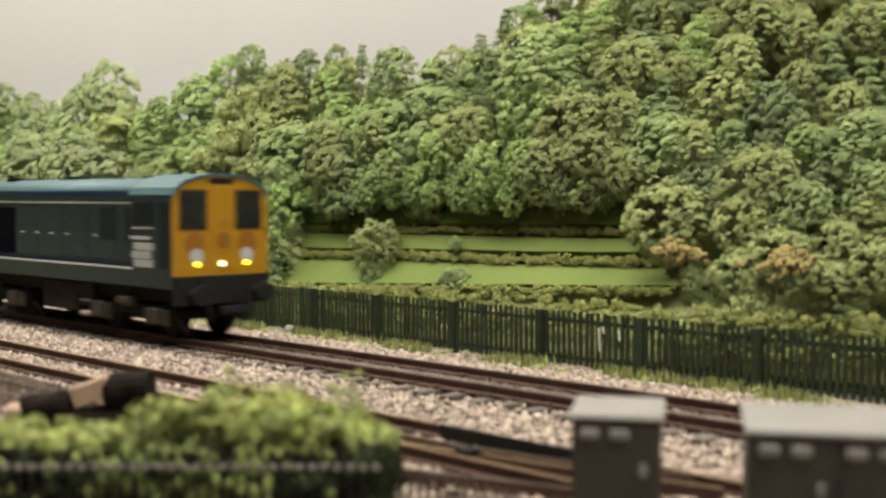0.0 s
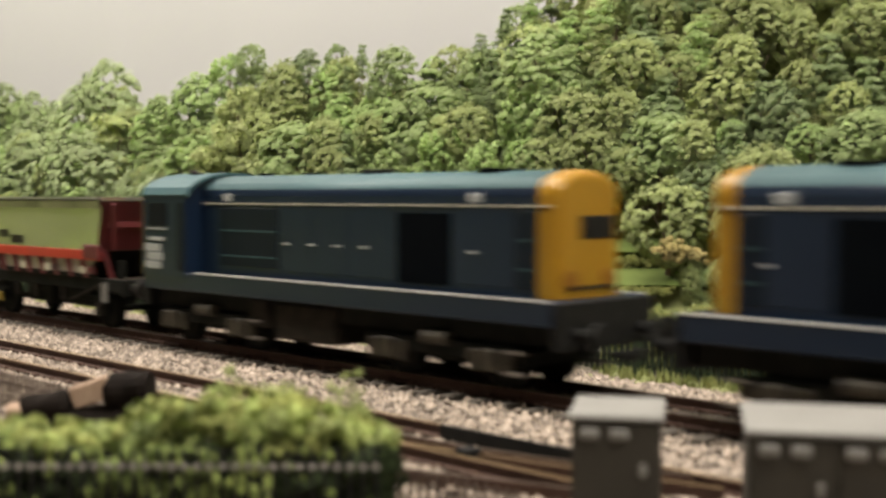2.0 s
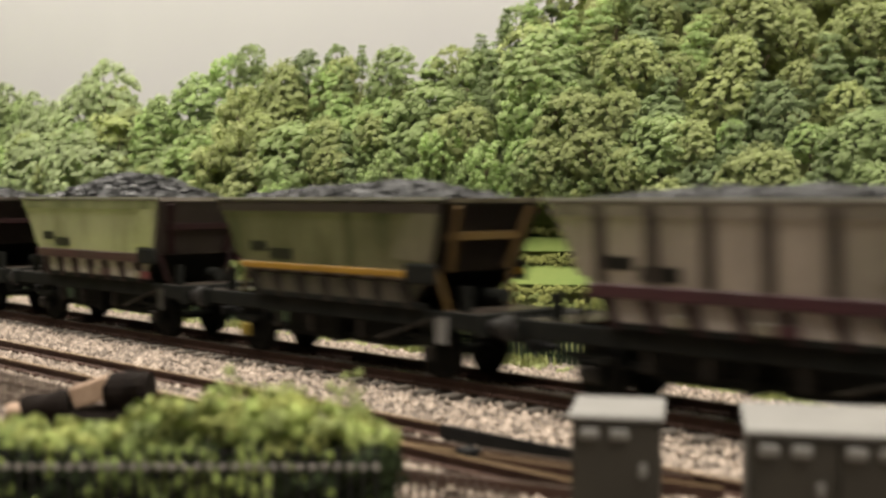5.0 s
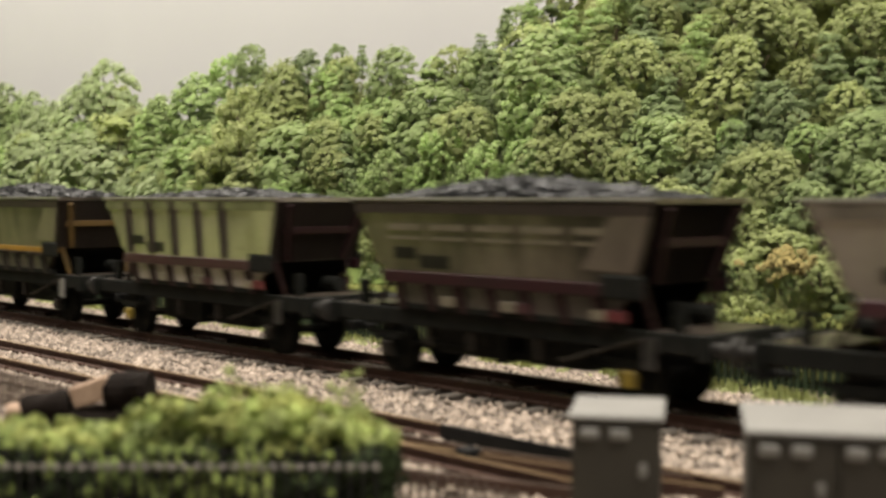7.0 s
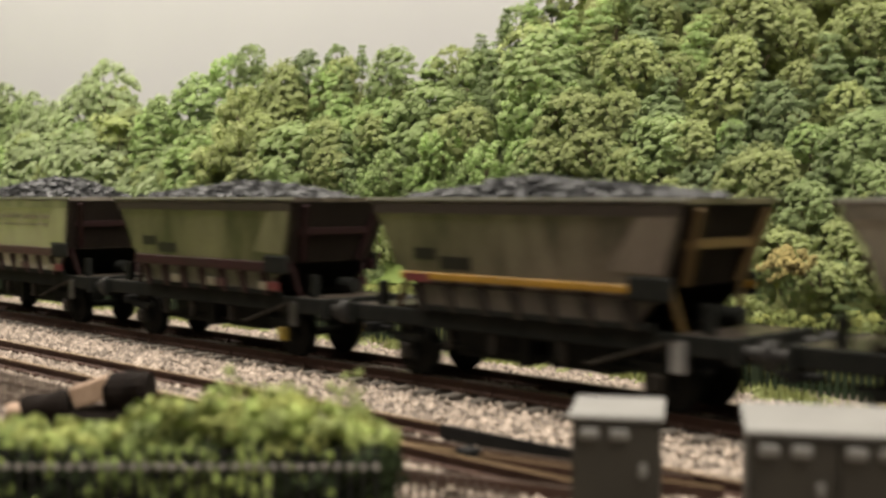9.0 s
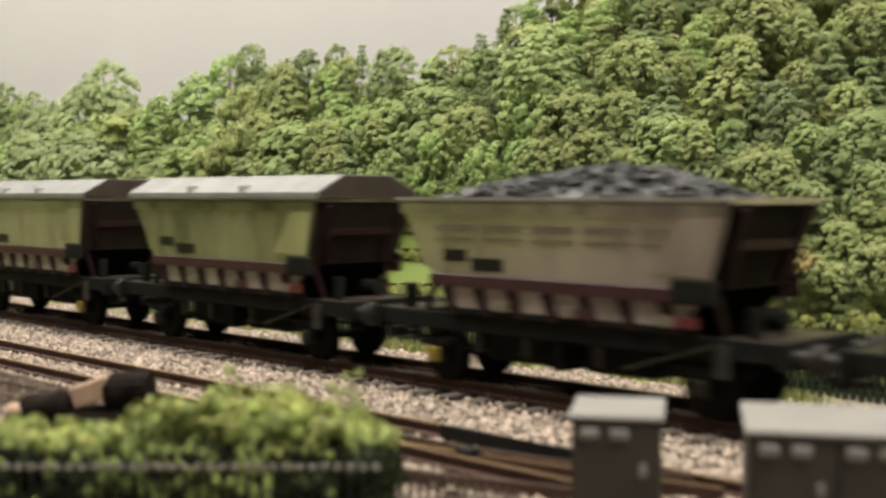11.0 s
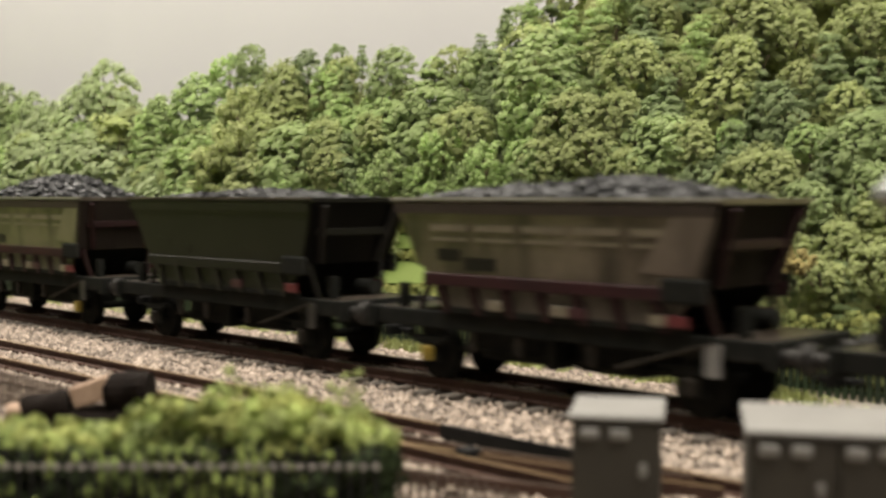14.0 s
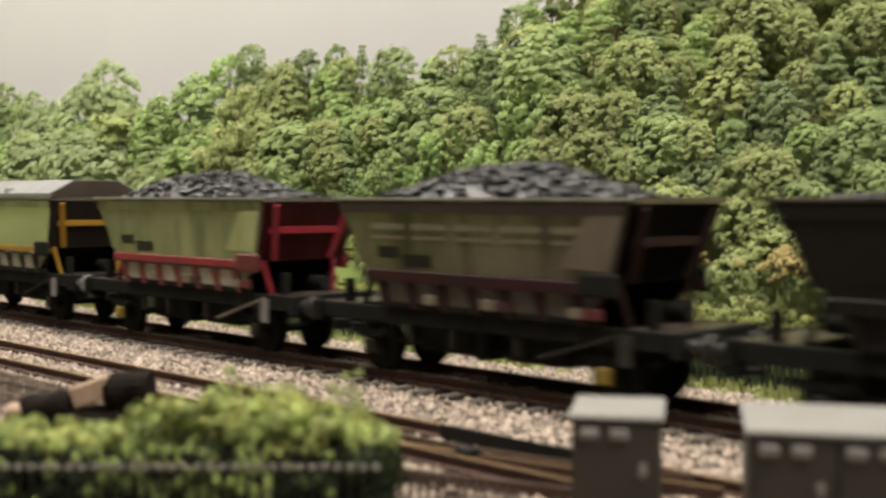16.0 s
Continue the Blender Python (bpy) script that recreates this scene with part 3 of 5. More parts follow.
def backscene():
    tagged(part("backdrop_sky", boxes((-3150, 2600, 176, 179, -8, 330)), M["sky"], None, "pale overcast sky printed on the backscene board"), kind="structure", category="backdrop")
    tagged(part("backdrop_side", boxes((2600, 2603, -420, 179, -8, 330)), M["sky"], None, "pale overcast sky printed on the backscene board"), kind="structure", category="backdrop")
    bm = bmesh.new()
    nx, nz = 130, 26
    rows = []
    for j in range(nz + 1):
        row = []
        for i in range(nx + 1):
            x = -1100 + 1100 * i / nx
            top = skyline(x) - 15
            z = -8 + (top + 8) * j / nz
            behind = 18 if -430 < x < -195 and z < 44 else 7
            row.append(bm.verts.new((x, slope_y(z) + behind + 2.5 * noise.noise((x * 0.06, z * 0.06, 3)), z)))
        rows.append(row)
    for j in range(nz):
        for i in range(nx):
            bm.faces.new((rows[j][i], rows[j][i + 1], rows[j + 1][i + 1], rows[j + 1][i]))
    tagged(part("hillside", bm, M["hill"], None, "dark shaded undergrowth of the wooded hillside", smooth=True), kind="structure", category="hillside")
    rng = random.Random(21)
    # the trees that can be told apart, stand by stand: x, height of the crown's middle, width, tone, shape
    for stand in (LEFT_EDGE, MIDDLE_EDGE, MIDDLE, RIGHT_EDGE, RIGHT, FOOT):
        for x, zc, w, tone, shape in stand:
            y = slope_y(zc) - 7 + rng.uniform(-1.5, 1.5)
            if -402 < x < -225 and zc < 50:
                y, zc = 105, max(zc, 48.0)
            tree(x, y, zc - 0.05 * w, 1.16 * w, tone, shape, rng)
    # the wood between them, in rows from the top of the bank to its foot
    z = 128.0
    while z > -2:
        x = -900.0 + rng.uniform(0, 20)
        while x < -95:
            y = slope_y(z) if not (-402 < x < -225 and z < 62) else 110.0
            w = (150 if x < -330 else 132) / px_per_mm(x, y) * rng.choice((0.75, 0.9, 1.05, 1.3, 1.5))
            if z < 42 and x > -330:
                w *= 0.62
            # the haze-coloured tone is weighted to the far left
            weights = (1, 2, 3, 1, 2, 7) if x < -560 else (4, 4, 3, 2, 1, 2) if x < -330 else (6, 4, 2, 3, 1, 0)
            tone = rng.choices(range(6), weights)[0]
            shape = rng.choice((4, 4, 4, 1, 0, 3) if tone != 3 else (3, 3, 4))
            zc = z + rng.uniform(-3, 3)
            room_above = skyline(x) - 1 - zc
            if 6 < room_above < RISE[shape] * w:
                w = room_above / RISE[shape]
            ok = RISE[shape] * w <= room_above + 0.01 and not (-402 < x < -202 and z < 50)
            if ok:
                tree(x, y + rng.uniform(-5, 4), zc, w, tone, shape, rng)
            x += w * rng.uniform(0.62, 0.9)
        z -= 12.5 * rng.uniform(0.9, 1.1)
    # trees and bushes about the fields
    for x, z, w, tone, shape in ((-346, 23, 28, 0, 0), (-300, 10, 20, 1, 4), (-305, 26, 9, 1, 2), (-402, 16, 20, 2, 0), (-384, 44, 24, 2, 0), (-362, 43, 22, 2, 0), (-343, 44, 22, 1, 0), (-325, 43, 20, 2, 0), (-308, 44, 20, 1, 0), (-291, 44, 19, 2, 0), (-274, 44, 19, 1, 0), (-257, 44, 18, 0, 0), (-242, 43, 17, 0, 0), (-228, 43, 15, 0, 4), (-345, 12, 14, 1, 4), (-205, 20, 16, 0, 4)):
        tree(x, 92 + z * 0.32 if z < 43 else 107, z if z < 43 else z + 3.5, w, tone, shape, rng)

    # low growth under the edge of the wood, above the top field
    x = -398.0
    while x < -236:
        tree(x, 102, 43 + rng.uniform(-1, 1.5), rng.uniform(11, 15), rng.choice((1, 2, 2, 4)), 0, rng)
        x += rng.uniform(9, 14)


def terraces():
    """Fields in steps with clipped hedges between them."""
    rng = np.random.default_rng(8)

    def slab(name, xs, low, high, mat, label, y0, y1):
        bm = bmesh.new()
        n = 24
        fr, bk, un = [], [], []
        for i in range(n + 1):
            k = i / n
            x = xs[0] + (xs[1] - xs[0]) * k
            zl, zh = low[0] + (low[1] - low[0]) * k, high[0] + (high[1] - high[0]) * k
            w = 0.5 * noise.noise((x * 0.05, zl, 1))
            fr.append(bm.verts.new((x, y0, zl + w)))
            bk.append(bm.verts.new((x, y1, zh + w)))
            un.append(bm.verts.new((x, y1 + 4, zl - 6)))
        for i in range(n):
            bm.faces.new((fr[i], fr[i + 1], bk[i + 1], bk[i]))
            bm.faces.new((bk[i], bk[i + 1], un[i + 1], un[i]))
            bm.faces.new((un[i], un[i + 1], fr[i + 1], fr[i]))
        tagged(part(name, bm, mat, None, label, smooth=False), kind="structure", category="field")

    slab("field_1", (-412, -200), (7.0, 17.0), (17.0, 21.5), M["field"], "bright green pasture field on the hillside", 92, 100)
    slab("field_2", (-412, -208), (22.0, 26.0), (28.0, 30.0), M["field"], "bright green pasture field on the hillside", 101, 105)
    slab("field_3", (-420, -235), (32.0, 34.5), (36.5, 39.5), M["field"], "bright green pasture field on the hillside", 106, 109)
    slab("scrub_bank", (-420, -95), (-9, -4), (9, 19), M["hill"], "olive scrub on the bank behind the fence", 84, 96)
    for x0, x1, za, zb, y, r in ((-412, -205, 19.2, 22.8, 100.5, 2.1), (-412, -212, 30, 32, 105.5, 1.7), (-420, -225, 39.5, 43, 109, 2.6), (-412, -205, 5.0, 15.0, 91.5, 1.9)):
        t = thing("field_hedge", "clipped olive-green hedge between the fields", "hedge", "hedges between the fields")
        n = int((x1 - x0) / 0.3)
        k = rng.uniform(0, 1, n)
        c = np.stack([x0 + (x1 - x0) * k, y + rng.normal(0, 0.5, n), za + (zb - za) * k + rng.normal(0, 0.35 * r, n)], 1)
        for g, piece in enumerate(np.array_split(c[np.argsort(k)], 7)):
            o = new("bush", leaf_cloud("bush", M["scrub"] if r < 2.5 else M["scrub_dark"], piece, 0.6 * r * rng.uniform(0.6, 1.1, len(piece)), 16, 0.6, int(x0 + za * 7) % 97 + g, face=(0, -0.4, 0.4)))
            o.parent = t
    for x, z, w in ((-195, 27.6, 8), (-160, 25.4, 8.5)):
        c = np.stack([x + rng.normal(0, w * 0.45, 60), 79 + rng.normal(0, 1, 60), z + rng.normal(0, 1.3, 60)], 1)
        t = thing("dry_shrub", "ochre dry shrub on the hillside", "shrub", "dry shrubs")
        o = new("foliage", leaf_cloud("foliage", M["ochre_earth"], c, rng.uniform(0.7, 1.5, 60), 24, 0.7, int(-x), face=(0, -0.5, 0.5)))
        o.parent = t
    # low scrub behind the fence
    n = 1300
    xs = rng.uniform(-420, -95, n)
    c = np.stack([xs, rng.uniform(72, 88, n), np.clip((xs + 420) / 325, 0, 1) * 6 + rng.uniform(-5, 8, n)], 1)
    for i, key in enumerate(("scrub", "scrub_dark")):
        s = c[i::2]
        tagged(new("scrub", leaf_cloud("scrub", M[key], s, rng.uniform(0.7, 1.9, len(s)), 20, 0.75, 300 + i, face=(0, -0.4, 0.3))), "olive-green low scrub behind the fence", "scrub", kind="stuff")


backscene()
terraces()


def tufts():
    """Grass at the foot of the fence and on the shoulder."""
    rng = np.random.default_rng(5)
    n = 9000
    x = rng.uniform(-560, -60, n)
    y = 46 + np.abs(rng.normal(0, 5.0, n)) * rng.choice((-0.6, 1), n) + 5
    keep = np.array([noise.noise((a * 0.045, b * 0.08, 2)) for a, b in zip(x, y)]) > 0.12
    x, y = x[keep], y[keep]
    n = len(x)
    z = np.full(n, -5.6)
    h = rng.uniform(0.8, 3.9, n)
    lx, ly = rng.normal(0, 0.7, n), rng.normal(0, 0.7, n)
    w = rng.uniform(0.2, 0.45, n)
    a = np.stack([x - w, y, z], 1)
    b = np.stack([x + w, y + w, z], 1)
    c = np.stack([x + lx, y + ly, z + h], 1)
    v = np.stack([a, b, c], 1).reshape(-1, 3) * MM
    me = bpy.data.meshes.new("grass")
    me.from_pydata(v.tolist(), [], np.arange(3 * n).reshape(-1, 3).tolist())
    me.materials.append(M["grass"])
    tagged(new("grass", me), "straggling yellow-green grass at the foot of the fence", "grass", kind="stuff")
    n = 190
    x = rng.uniform(-520, -80, n)
    c = np.stack([x, rng.uniform(44, 56, n), rng.uniform(-6, -4.6, n)], 1)
    tagged(new("weeds", leaf_cloud("weeds", LEAF[4], c, rng.uniform(0.8, 2.0, n), 26, 0.5, 77)), "low yellow-green weeds at the foot of the fence", "weeds", kind="stuff")


tufts()


# ---------------------------------------------------------------- foreground
RIGHT = Vector((0.7046, 0.7096, 0.0))          # along the front edge of the layout
INTO = Vector((-0.7096, 0.7046, 0.0))


def cabinet(name, label, corner, width, depth, top, turn, doors):
    """A trackside relay cabinet; corner is its front bottom edge's middle."""
    t = thing(name, label, "cabinet", "relay cabinets by the track", at=(corner[0], corner[1], GROUND), turn=turn)
    h = top - GROUND
    # walls far darker than the lid: their shade is put into the colour
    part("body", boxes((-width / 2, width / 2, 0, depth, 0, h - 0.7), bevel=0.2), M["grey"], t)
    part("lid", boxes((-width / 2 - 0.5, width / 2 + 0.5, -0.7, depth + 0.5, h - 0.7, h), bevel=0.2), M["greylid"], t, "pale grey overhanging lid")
    for i in range(doors):
        x0 = -width / 2 + 0.4 + i * (width - 0.4) / doors
        x1 = x0 + (width - 0.4) / doors - 0.4
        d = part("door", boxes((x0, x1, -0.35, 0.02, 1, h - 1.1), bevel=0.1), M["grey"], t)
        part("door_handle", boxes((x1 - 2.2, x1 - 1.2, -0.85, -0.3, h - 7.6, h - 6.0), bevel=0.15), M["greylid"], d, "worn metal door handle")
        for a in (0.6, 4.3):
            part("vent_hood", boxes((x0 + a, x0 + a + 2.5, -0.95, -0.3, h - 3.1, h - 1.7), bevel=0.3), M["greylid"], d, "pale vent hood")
        part("hinge", boxes((x0 + 0.1, x0 + 0.5, -0.6, -0.3, 4, 6), (x0 + 0.1, x0 + 0.5, -0.6, -0.3, h - 6, h - 4.4)), M["grey"], d)


cabinet("relay_cabinet", "grey metal relay cabinet with a pale lid", (-90.4, -89.3), 11.0, 13.8, 16.0, 34.0, 1)
cabinet("wide_relay_cabinet", "wide grey metal relay cabinet with a pale lid and two doors", (-65.6, -79.8), 20.0, 18.9, 16.0, 33.0, 2)


def hedge():
    t = thing("hedge", "bushy green hedge with yellow-green tips behind an iron railing", "hedge")
    rng = np.random.default_rng(11)
    base = EYE / MM + INTO * 160
    for k, (tone, count, rise) in enumerate(((2, 120, 0), (4, 60, 1), (0, 110, 0), (3, 110, 0))):
        c, r = [], []
        for _ in range(count):
            s = rng.uniform(-66, -6.5)
            top = float(np.interp(s, (-66, -52, -45, -38, -29, -21, -17, -8, -5), (14.4, 13.4, 13.9, 17.0, 18.5, 17.7, 17.0, 13.9, 12.0))) + rng.uniform(-0.8, 0.6)
            c.append((*(base + RIGHT * s + INTO * rng.uniform(-5, 6)).xy, top - 2.4 if rise and rng.random() < 0.7 else rng.uniform(9.6, top - 2.0)))
            r.append(rng.uniform(0.6, 2.3))
        ob = new("foliage", leaf_cloud("foliage", HEDGE[tone], c, r, 44, 0.62, 90 + k, up=0.1))
        ob.parent = t
    # low inner leaves: the hedge's own shade is put into a near-black green
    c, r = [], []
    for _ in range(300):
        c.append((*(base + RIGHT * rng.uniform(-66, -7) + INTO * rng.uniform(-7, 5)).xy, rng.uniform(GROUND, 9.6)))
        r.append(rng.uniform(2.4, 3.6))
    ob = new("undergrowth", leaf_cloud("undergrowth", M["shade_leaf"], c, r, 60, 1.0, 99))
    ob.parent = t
    # stray sprays of leaf that show between the railing's bars
    c = [(*(base + RIGHT * rng.uniform(-64, -8) + INTO * rng.uniform(-8.5, -6.5)).xy, rng.uniform(-4, 10.5)) for _ in range(60)]
    c += [(*(base + RIGHT * rng.uniform(-46, -22) + INTO * rng.uniform(-9, -6.5)).xy, rng.uniform(4, 11)) for _ in range(90)]
    ob = new("spray", leaf_cloud("spray", HEDGE[2], c, rng.uniform(0.4, 1.3, 150), 26, 0.5, 98))
    ob.parent = t
    # thin shoots above the hedge
    for s in (-24, -21, -14.5, -12, -30):
        foot = base + RIGHT * s + INTO * 4
        rise = rng.uniform(17, 20.5)
        c = [(foot.x + rng.normal(0, 0.9), foot.y + rng.normal(0, 0.9), rng.uniform(14, rise)) for _ in range(12)]
        ob = new("shoot", leaf_cloud("shoot", HEDGE[5], c, [0.6] * 12, 9, 0.4, int(100 - s)))
        ob.parent = t


hedge()


def railing(name, label, start, along, n, pitch, low, top, mat, thick, nodes=None):
    """Upright bars with pointed heads on two crossbars."""
    t = thing(name, label, "railing")
    bar = rod(bmesh.new(), (0, 0, low), (0, 0, top - 1), thick, 6)
    rod(bar, (0, 0, top - 1), (0, 0, top), thick * 1.5, 6, 0.03)
    me = mesh_of("bar", bar, mat)
    knob = bmesh.new()
    bmesh.ops.create_icosphere(knob, subdivisions=1, radius=0.5)
    km = mesh_of("collar", knob, nodes or mat)
    for i in range(n):
        o = new("bar", me)
        o.parent, o.location = t, (start + along * (i * pitch)) * MM
        if nodes:
            o = new("collar", km)
            o.parent, o.location = t, (start + along * (i * pitch) + Vector((0, 0, top - 2.6))) * MM
    for z in (low + 2, top - 2.6):
        part("crossbar", rod(bmesh.new(), (*start.xy, z), (*(start + along * (n - 1) * pitch).xy, z), 0.26, 6), mat, t)


FRONT = EYE / MM + INTO * 149
FRONT.z = 0
railing("iron_railing", "black iron railing with pale collars in front of the hedge", FRONT + RIGHT * -58, RIGHT, 32, 1.6, GROUND, 12.0, M["black"], 0.3, M["collar"])
railing("lineside_railing", "weathered brown railing beside the near track", Vector((-420, -93, 0)), Vector((1, 0, 0)), 172, 1.85, GROUND, 5.0, M["brownrail"], 0.33)


def timber_stack():
    """Two rough trunks on bearers with a pale sawn baulk leaning across."""
    t = thing("timber_stack", "stack of dark old logs with a pale sawn plank", "timber", at=(-195, -105, GROUND), turn=45)

    def log(p, q, r, r2, seed, label, mat="bark"):
        bm = bmesh.new()
        p, q = Vector(p), Vector(q)
        a = (q - p).normalized()
        side = a.cross(Vector((0, 0, 1))).normalized()
        up = side.cross(a)
        rings = []
        for i in range(9):
            k = i / 8
            rr = (r + (r2 - r) * k) * (0.86 if i in (0, 8) else 1.0)
            ring = []
            for b in range(16):
                ang = b * math.pi / 8
                w = rr * (1 + 0.16 * noise.noise((math.cos(ang) + seed, math.sin(ang), k * 3)))
                ring.append(bm.verts.new(p + (q - p) * k + (side * math.cos(ang) + up * math.sin(ang)) * w))
            rings.append(ring)
        for a0, b0 in zip(rings, rings[1:]):
            for b in range(16):
                bm.faces.new((a0[b], a0[(b + 1) % 16], b0[(b + 1) % 16], b0[b]))
        bm.faces.new(rings[0][::-1])
        bm.faces.new(rings[-1])
        bmesh.ops.recalc_face_normals(bm, faces=bm.faces)
        part("log", bm, M[mat], t, label)

    log((3.6, 0.3, 15.4), (11.4, -0.3, 15.8), 3.5, 3.7, 1, "dark round log butt")
    log((-11.2, -1.5, 12.6), (-2.6, -1.2, 13.3), 2.3, 2.9, 2, "thick dark bark-covered log")
    log((-10, -0.5, 8.2), (9, -0.5, 9.6), 3.8, 4.0, 3, "dark log")
    log((-11, 1.5, 3.6), (9, 1.5, 3.6), 4.0, 4.0, 4, "dark log")
    log((-13.4, -2.6, 12.2), (-10.9, -2.2, 12.2), 1.7, 1.8, 5, "pale sawn log end", "timber")
    plank = boxes((-3.0, 4.2, -2.0, 1.6, -2.6, 1.2), bevel=0.3)
    plank.transform(Matrix.Translation((0.3, -0.4, 16.2)) @ Matrix.Rotation(math.radians(-19), 4, "Y"))
    part("plank", plank, M["timber"], t, "pale sawn timber baulk")


timber_stack()


def switch_rails():
    """The turnout's curved rails that leave the near track's inner rail."""
    t = tagged(thing("turnout_rails", "rusty curved switch and check rails of the near track's turnout", "track"), kind="structure")
    for name, x0, x1, ya, yb, power, top, head in (("switch_rail", -178, -96, -68.6, -55.5, 1.5, 0.0, "railgold"), ("closure_rail", -178, -104, -61.2, -50.6, 2.6, -0.3, "railtop"),
                                                  ("stock_rail", -165, -92, -87.0, -63.5, 1.15, -0.2, "railtop"), ("check_rail", -159, -122, -52.0, -52.0, 1, 0.5, "black")):
        bm = bmesh.new()
        n = 24
        prev = None
        for i in range(n + 1):
            k = i / n
            x, y = x0 + (x1 - x0) * k, ya + (yb - ya) * k ** power
            ring = [bm.verts.new((x, y + a, z)) for a, z in ((-0.45, -2.4), (0.45, -2.4), (0.45, top), (-0.45, top))]
            if prev:
                for a in range(4):
                    f = bm.faces.new((prev[a], prev[(a + 1) % 4], ring[(a + 1) % 4], ring[a]))
                    f.material_index = 1 if a == 2 else 0
            else:
                bm.faces.new(ring)
            prev = ring
        bm.faces.new(prev[::-1])
        bmesh.ops.recalc_face_normals(bm, faces=bm.faces)
        part(name, bm, [M["black" if head == "black" else "rust"], M[head]], t)
    part("point_box", boxes((-140.8, -137.6, -67.0, -63.4, -2.4, 1.0), bevel=0.3), M["black"], t, "small black point box")


switch_rails()


# ---------------------------------------------------------------- the train
ARC = [(17.2, 43.5), (16.2, 45.6), (13.2, 47.6), (8.5, 49.2), (3, 49.95), (-3, 49.95), (-8.5, 49.2), (-13.2, 47.6), (-16.2, 45.6), (-17.2, 43.5)]
BON = [(11.2, 43.4), (11.0, 45.2), (9.6, 47.0), (6.4, 48.5), (2.4, 49.3), (-2.4, 49.3), (-6.4, 48.5), (-9.6, 47.0), (-11.0, 45.2), (-11.2, 43.4)]


def shell(name, arc, hy, z0, x0, x1, mat, parent, label="", round_end=0.0, roof=None):
    """A body shell, walls and arched roof, with the roof's shape at its end."""
    bm = prism(bmesh.new(), [(-hy, z0), (hy, z0)] + arc, x0, x1)
    if round_end:
        es = [e for e in bm.edges if abs(e.verts[0].co.x - round_end) < 0.01 and abs(e.verts[1].co.x - round_end) < 0.01 and min(e.verts[0].co.z, e.verts[1].co.z) > z0 - 0.01 and max(e.verts[0].co.z, e.verts[1].co.z) > z0 + 1]
        bmesh.ops.bevel(bm, geom=es, offset=2.3, segments=4, affect="EDGES", profile=0.5)
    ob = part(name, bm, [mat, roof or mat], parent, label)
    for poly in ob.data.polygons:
        # upward faces take the lit copy of the paint
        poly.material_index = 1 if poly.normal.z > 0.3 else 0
        poly.use_smooth = abs(poly.normal.x) < 0.5 and poly.center.z > 0.0425
    return ob


WHEEL = {}
WHEELSETS = []


def wheelset(parent, x, z, r):
    if r not in WHEEL:
        w = bmesh.new()
        for s in (-1, 1):
            rod(w, (0, s * 7.2, 0), (0, s * 7.9, 0), r + 0.7, 28)
            rod(w, (0, s * 7.9, 0), (0, s * 9.6, 0), r, 28)
            rod(w, (0, s * 9.6, 0), (0, s * 9.9, 0), r * 0.75, 20, r * 0.7)
            rod(w, (0, s * 9.6, 0), (0, s * 10.6, 0), 1.3, 10)
            box(w, -r * 0.62, r * 0.62, s * 9.85 - 0.15, s * 9.85 + 0.2, -0.5, 0.5)
        rod(w, (0, -9, 0), (0, 9, 0), 1.2)
        WHEEL[r] = mesh_of("wheelset", w, M["frame"])
    o = new("wheelset", WHEEL[r])
    WHEELSETS.append((o, x, z, r))
    o.parent, o.location = parent, Vector((x, 0, z)) * MM
    return o


def buffers(parent, x, way_out, mat):
    """Two round buffers and a coupling on an end beam."""
    for y in (-11.4, 11.4):
        b = bmesh.new()
        rod(b, (0, 0, 0), (way_out * 3.6, 0, 0), 1.5, 12)
        rod(b, (way_out * 3.6, 0, 0), (way_out * 5.6, 0, 0), 0.9, 10)
        rod(b, (way_out * 5.6, 0, 0), (way_out * 6.4, 0, 0), 3.1, 18, 2.9)
        part("buffer", b, mat, parent, at=(x, y, 14))
    part("coupling", boxes((min(x, x + way_out * 7), max(x, x + way_out * 7), -1.2, 1.2, 8.4, 9.6), (x + way_out * 6 - 0.6, x + way_out * 6 + 0.6, -4.5, 4.5, 8, 10.5), bevel=0.2), M["black"], parent)


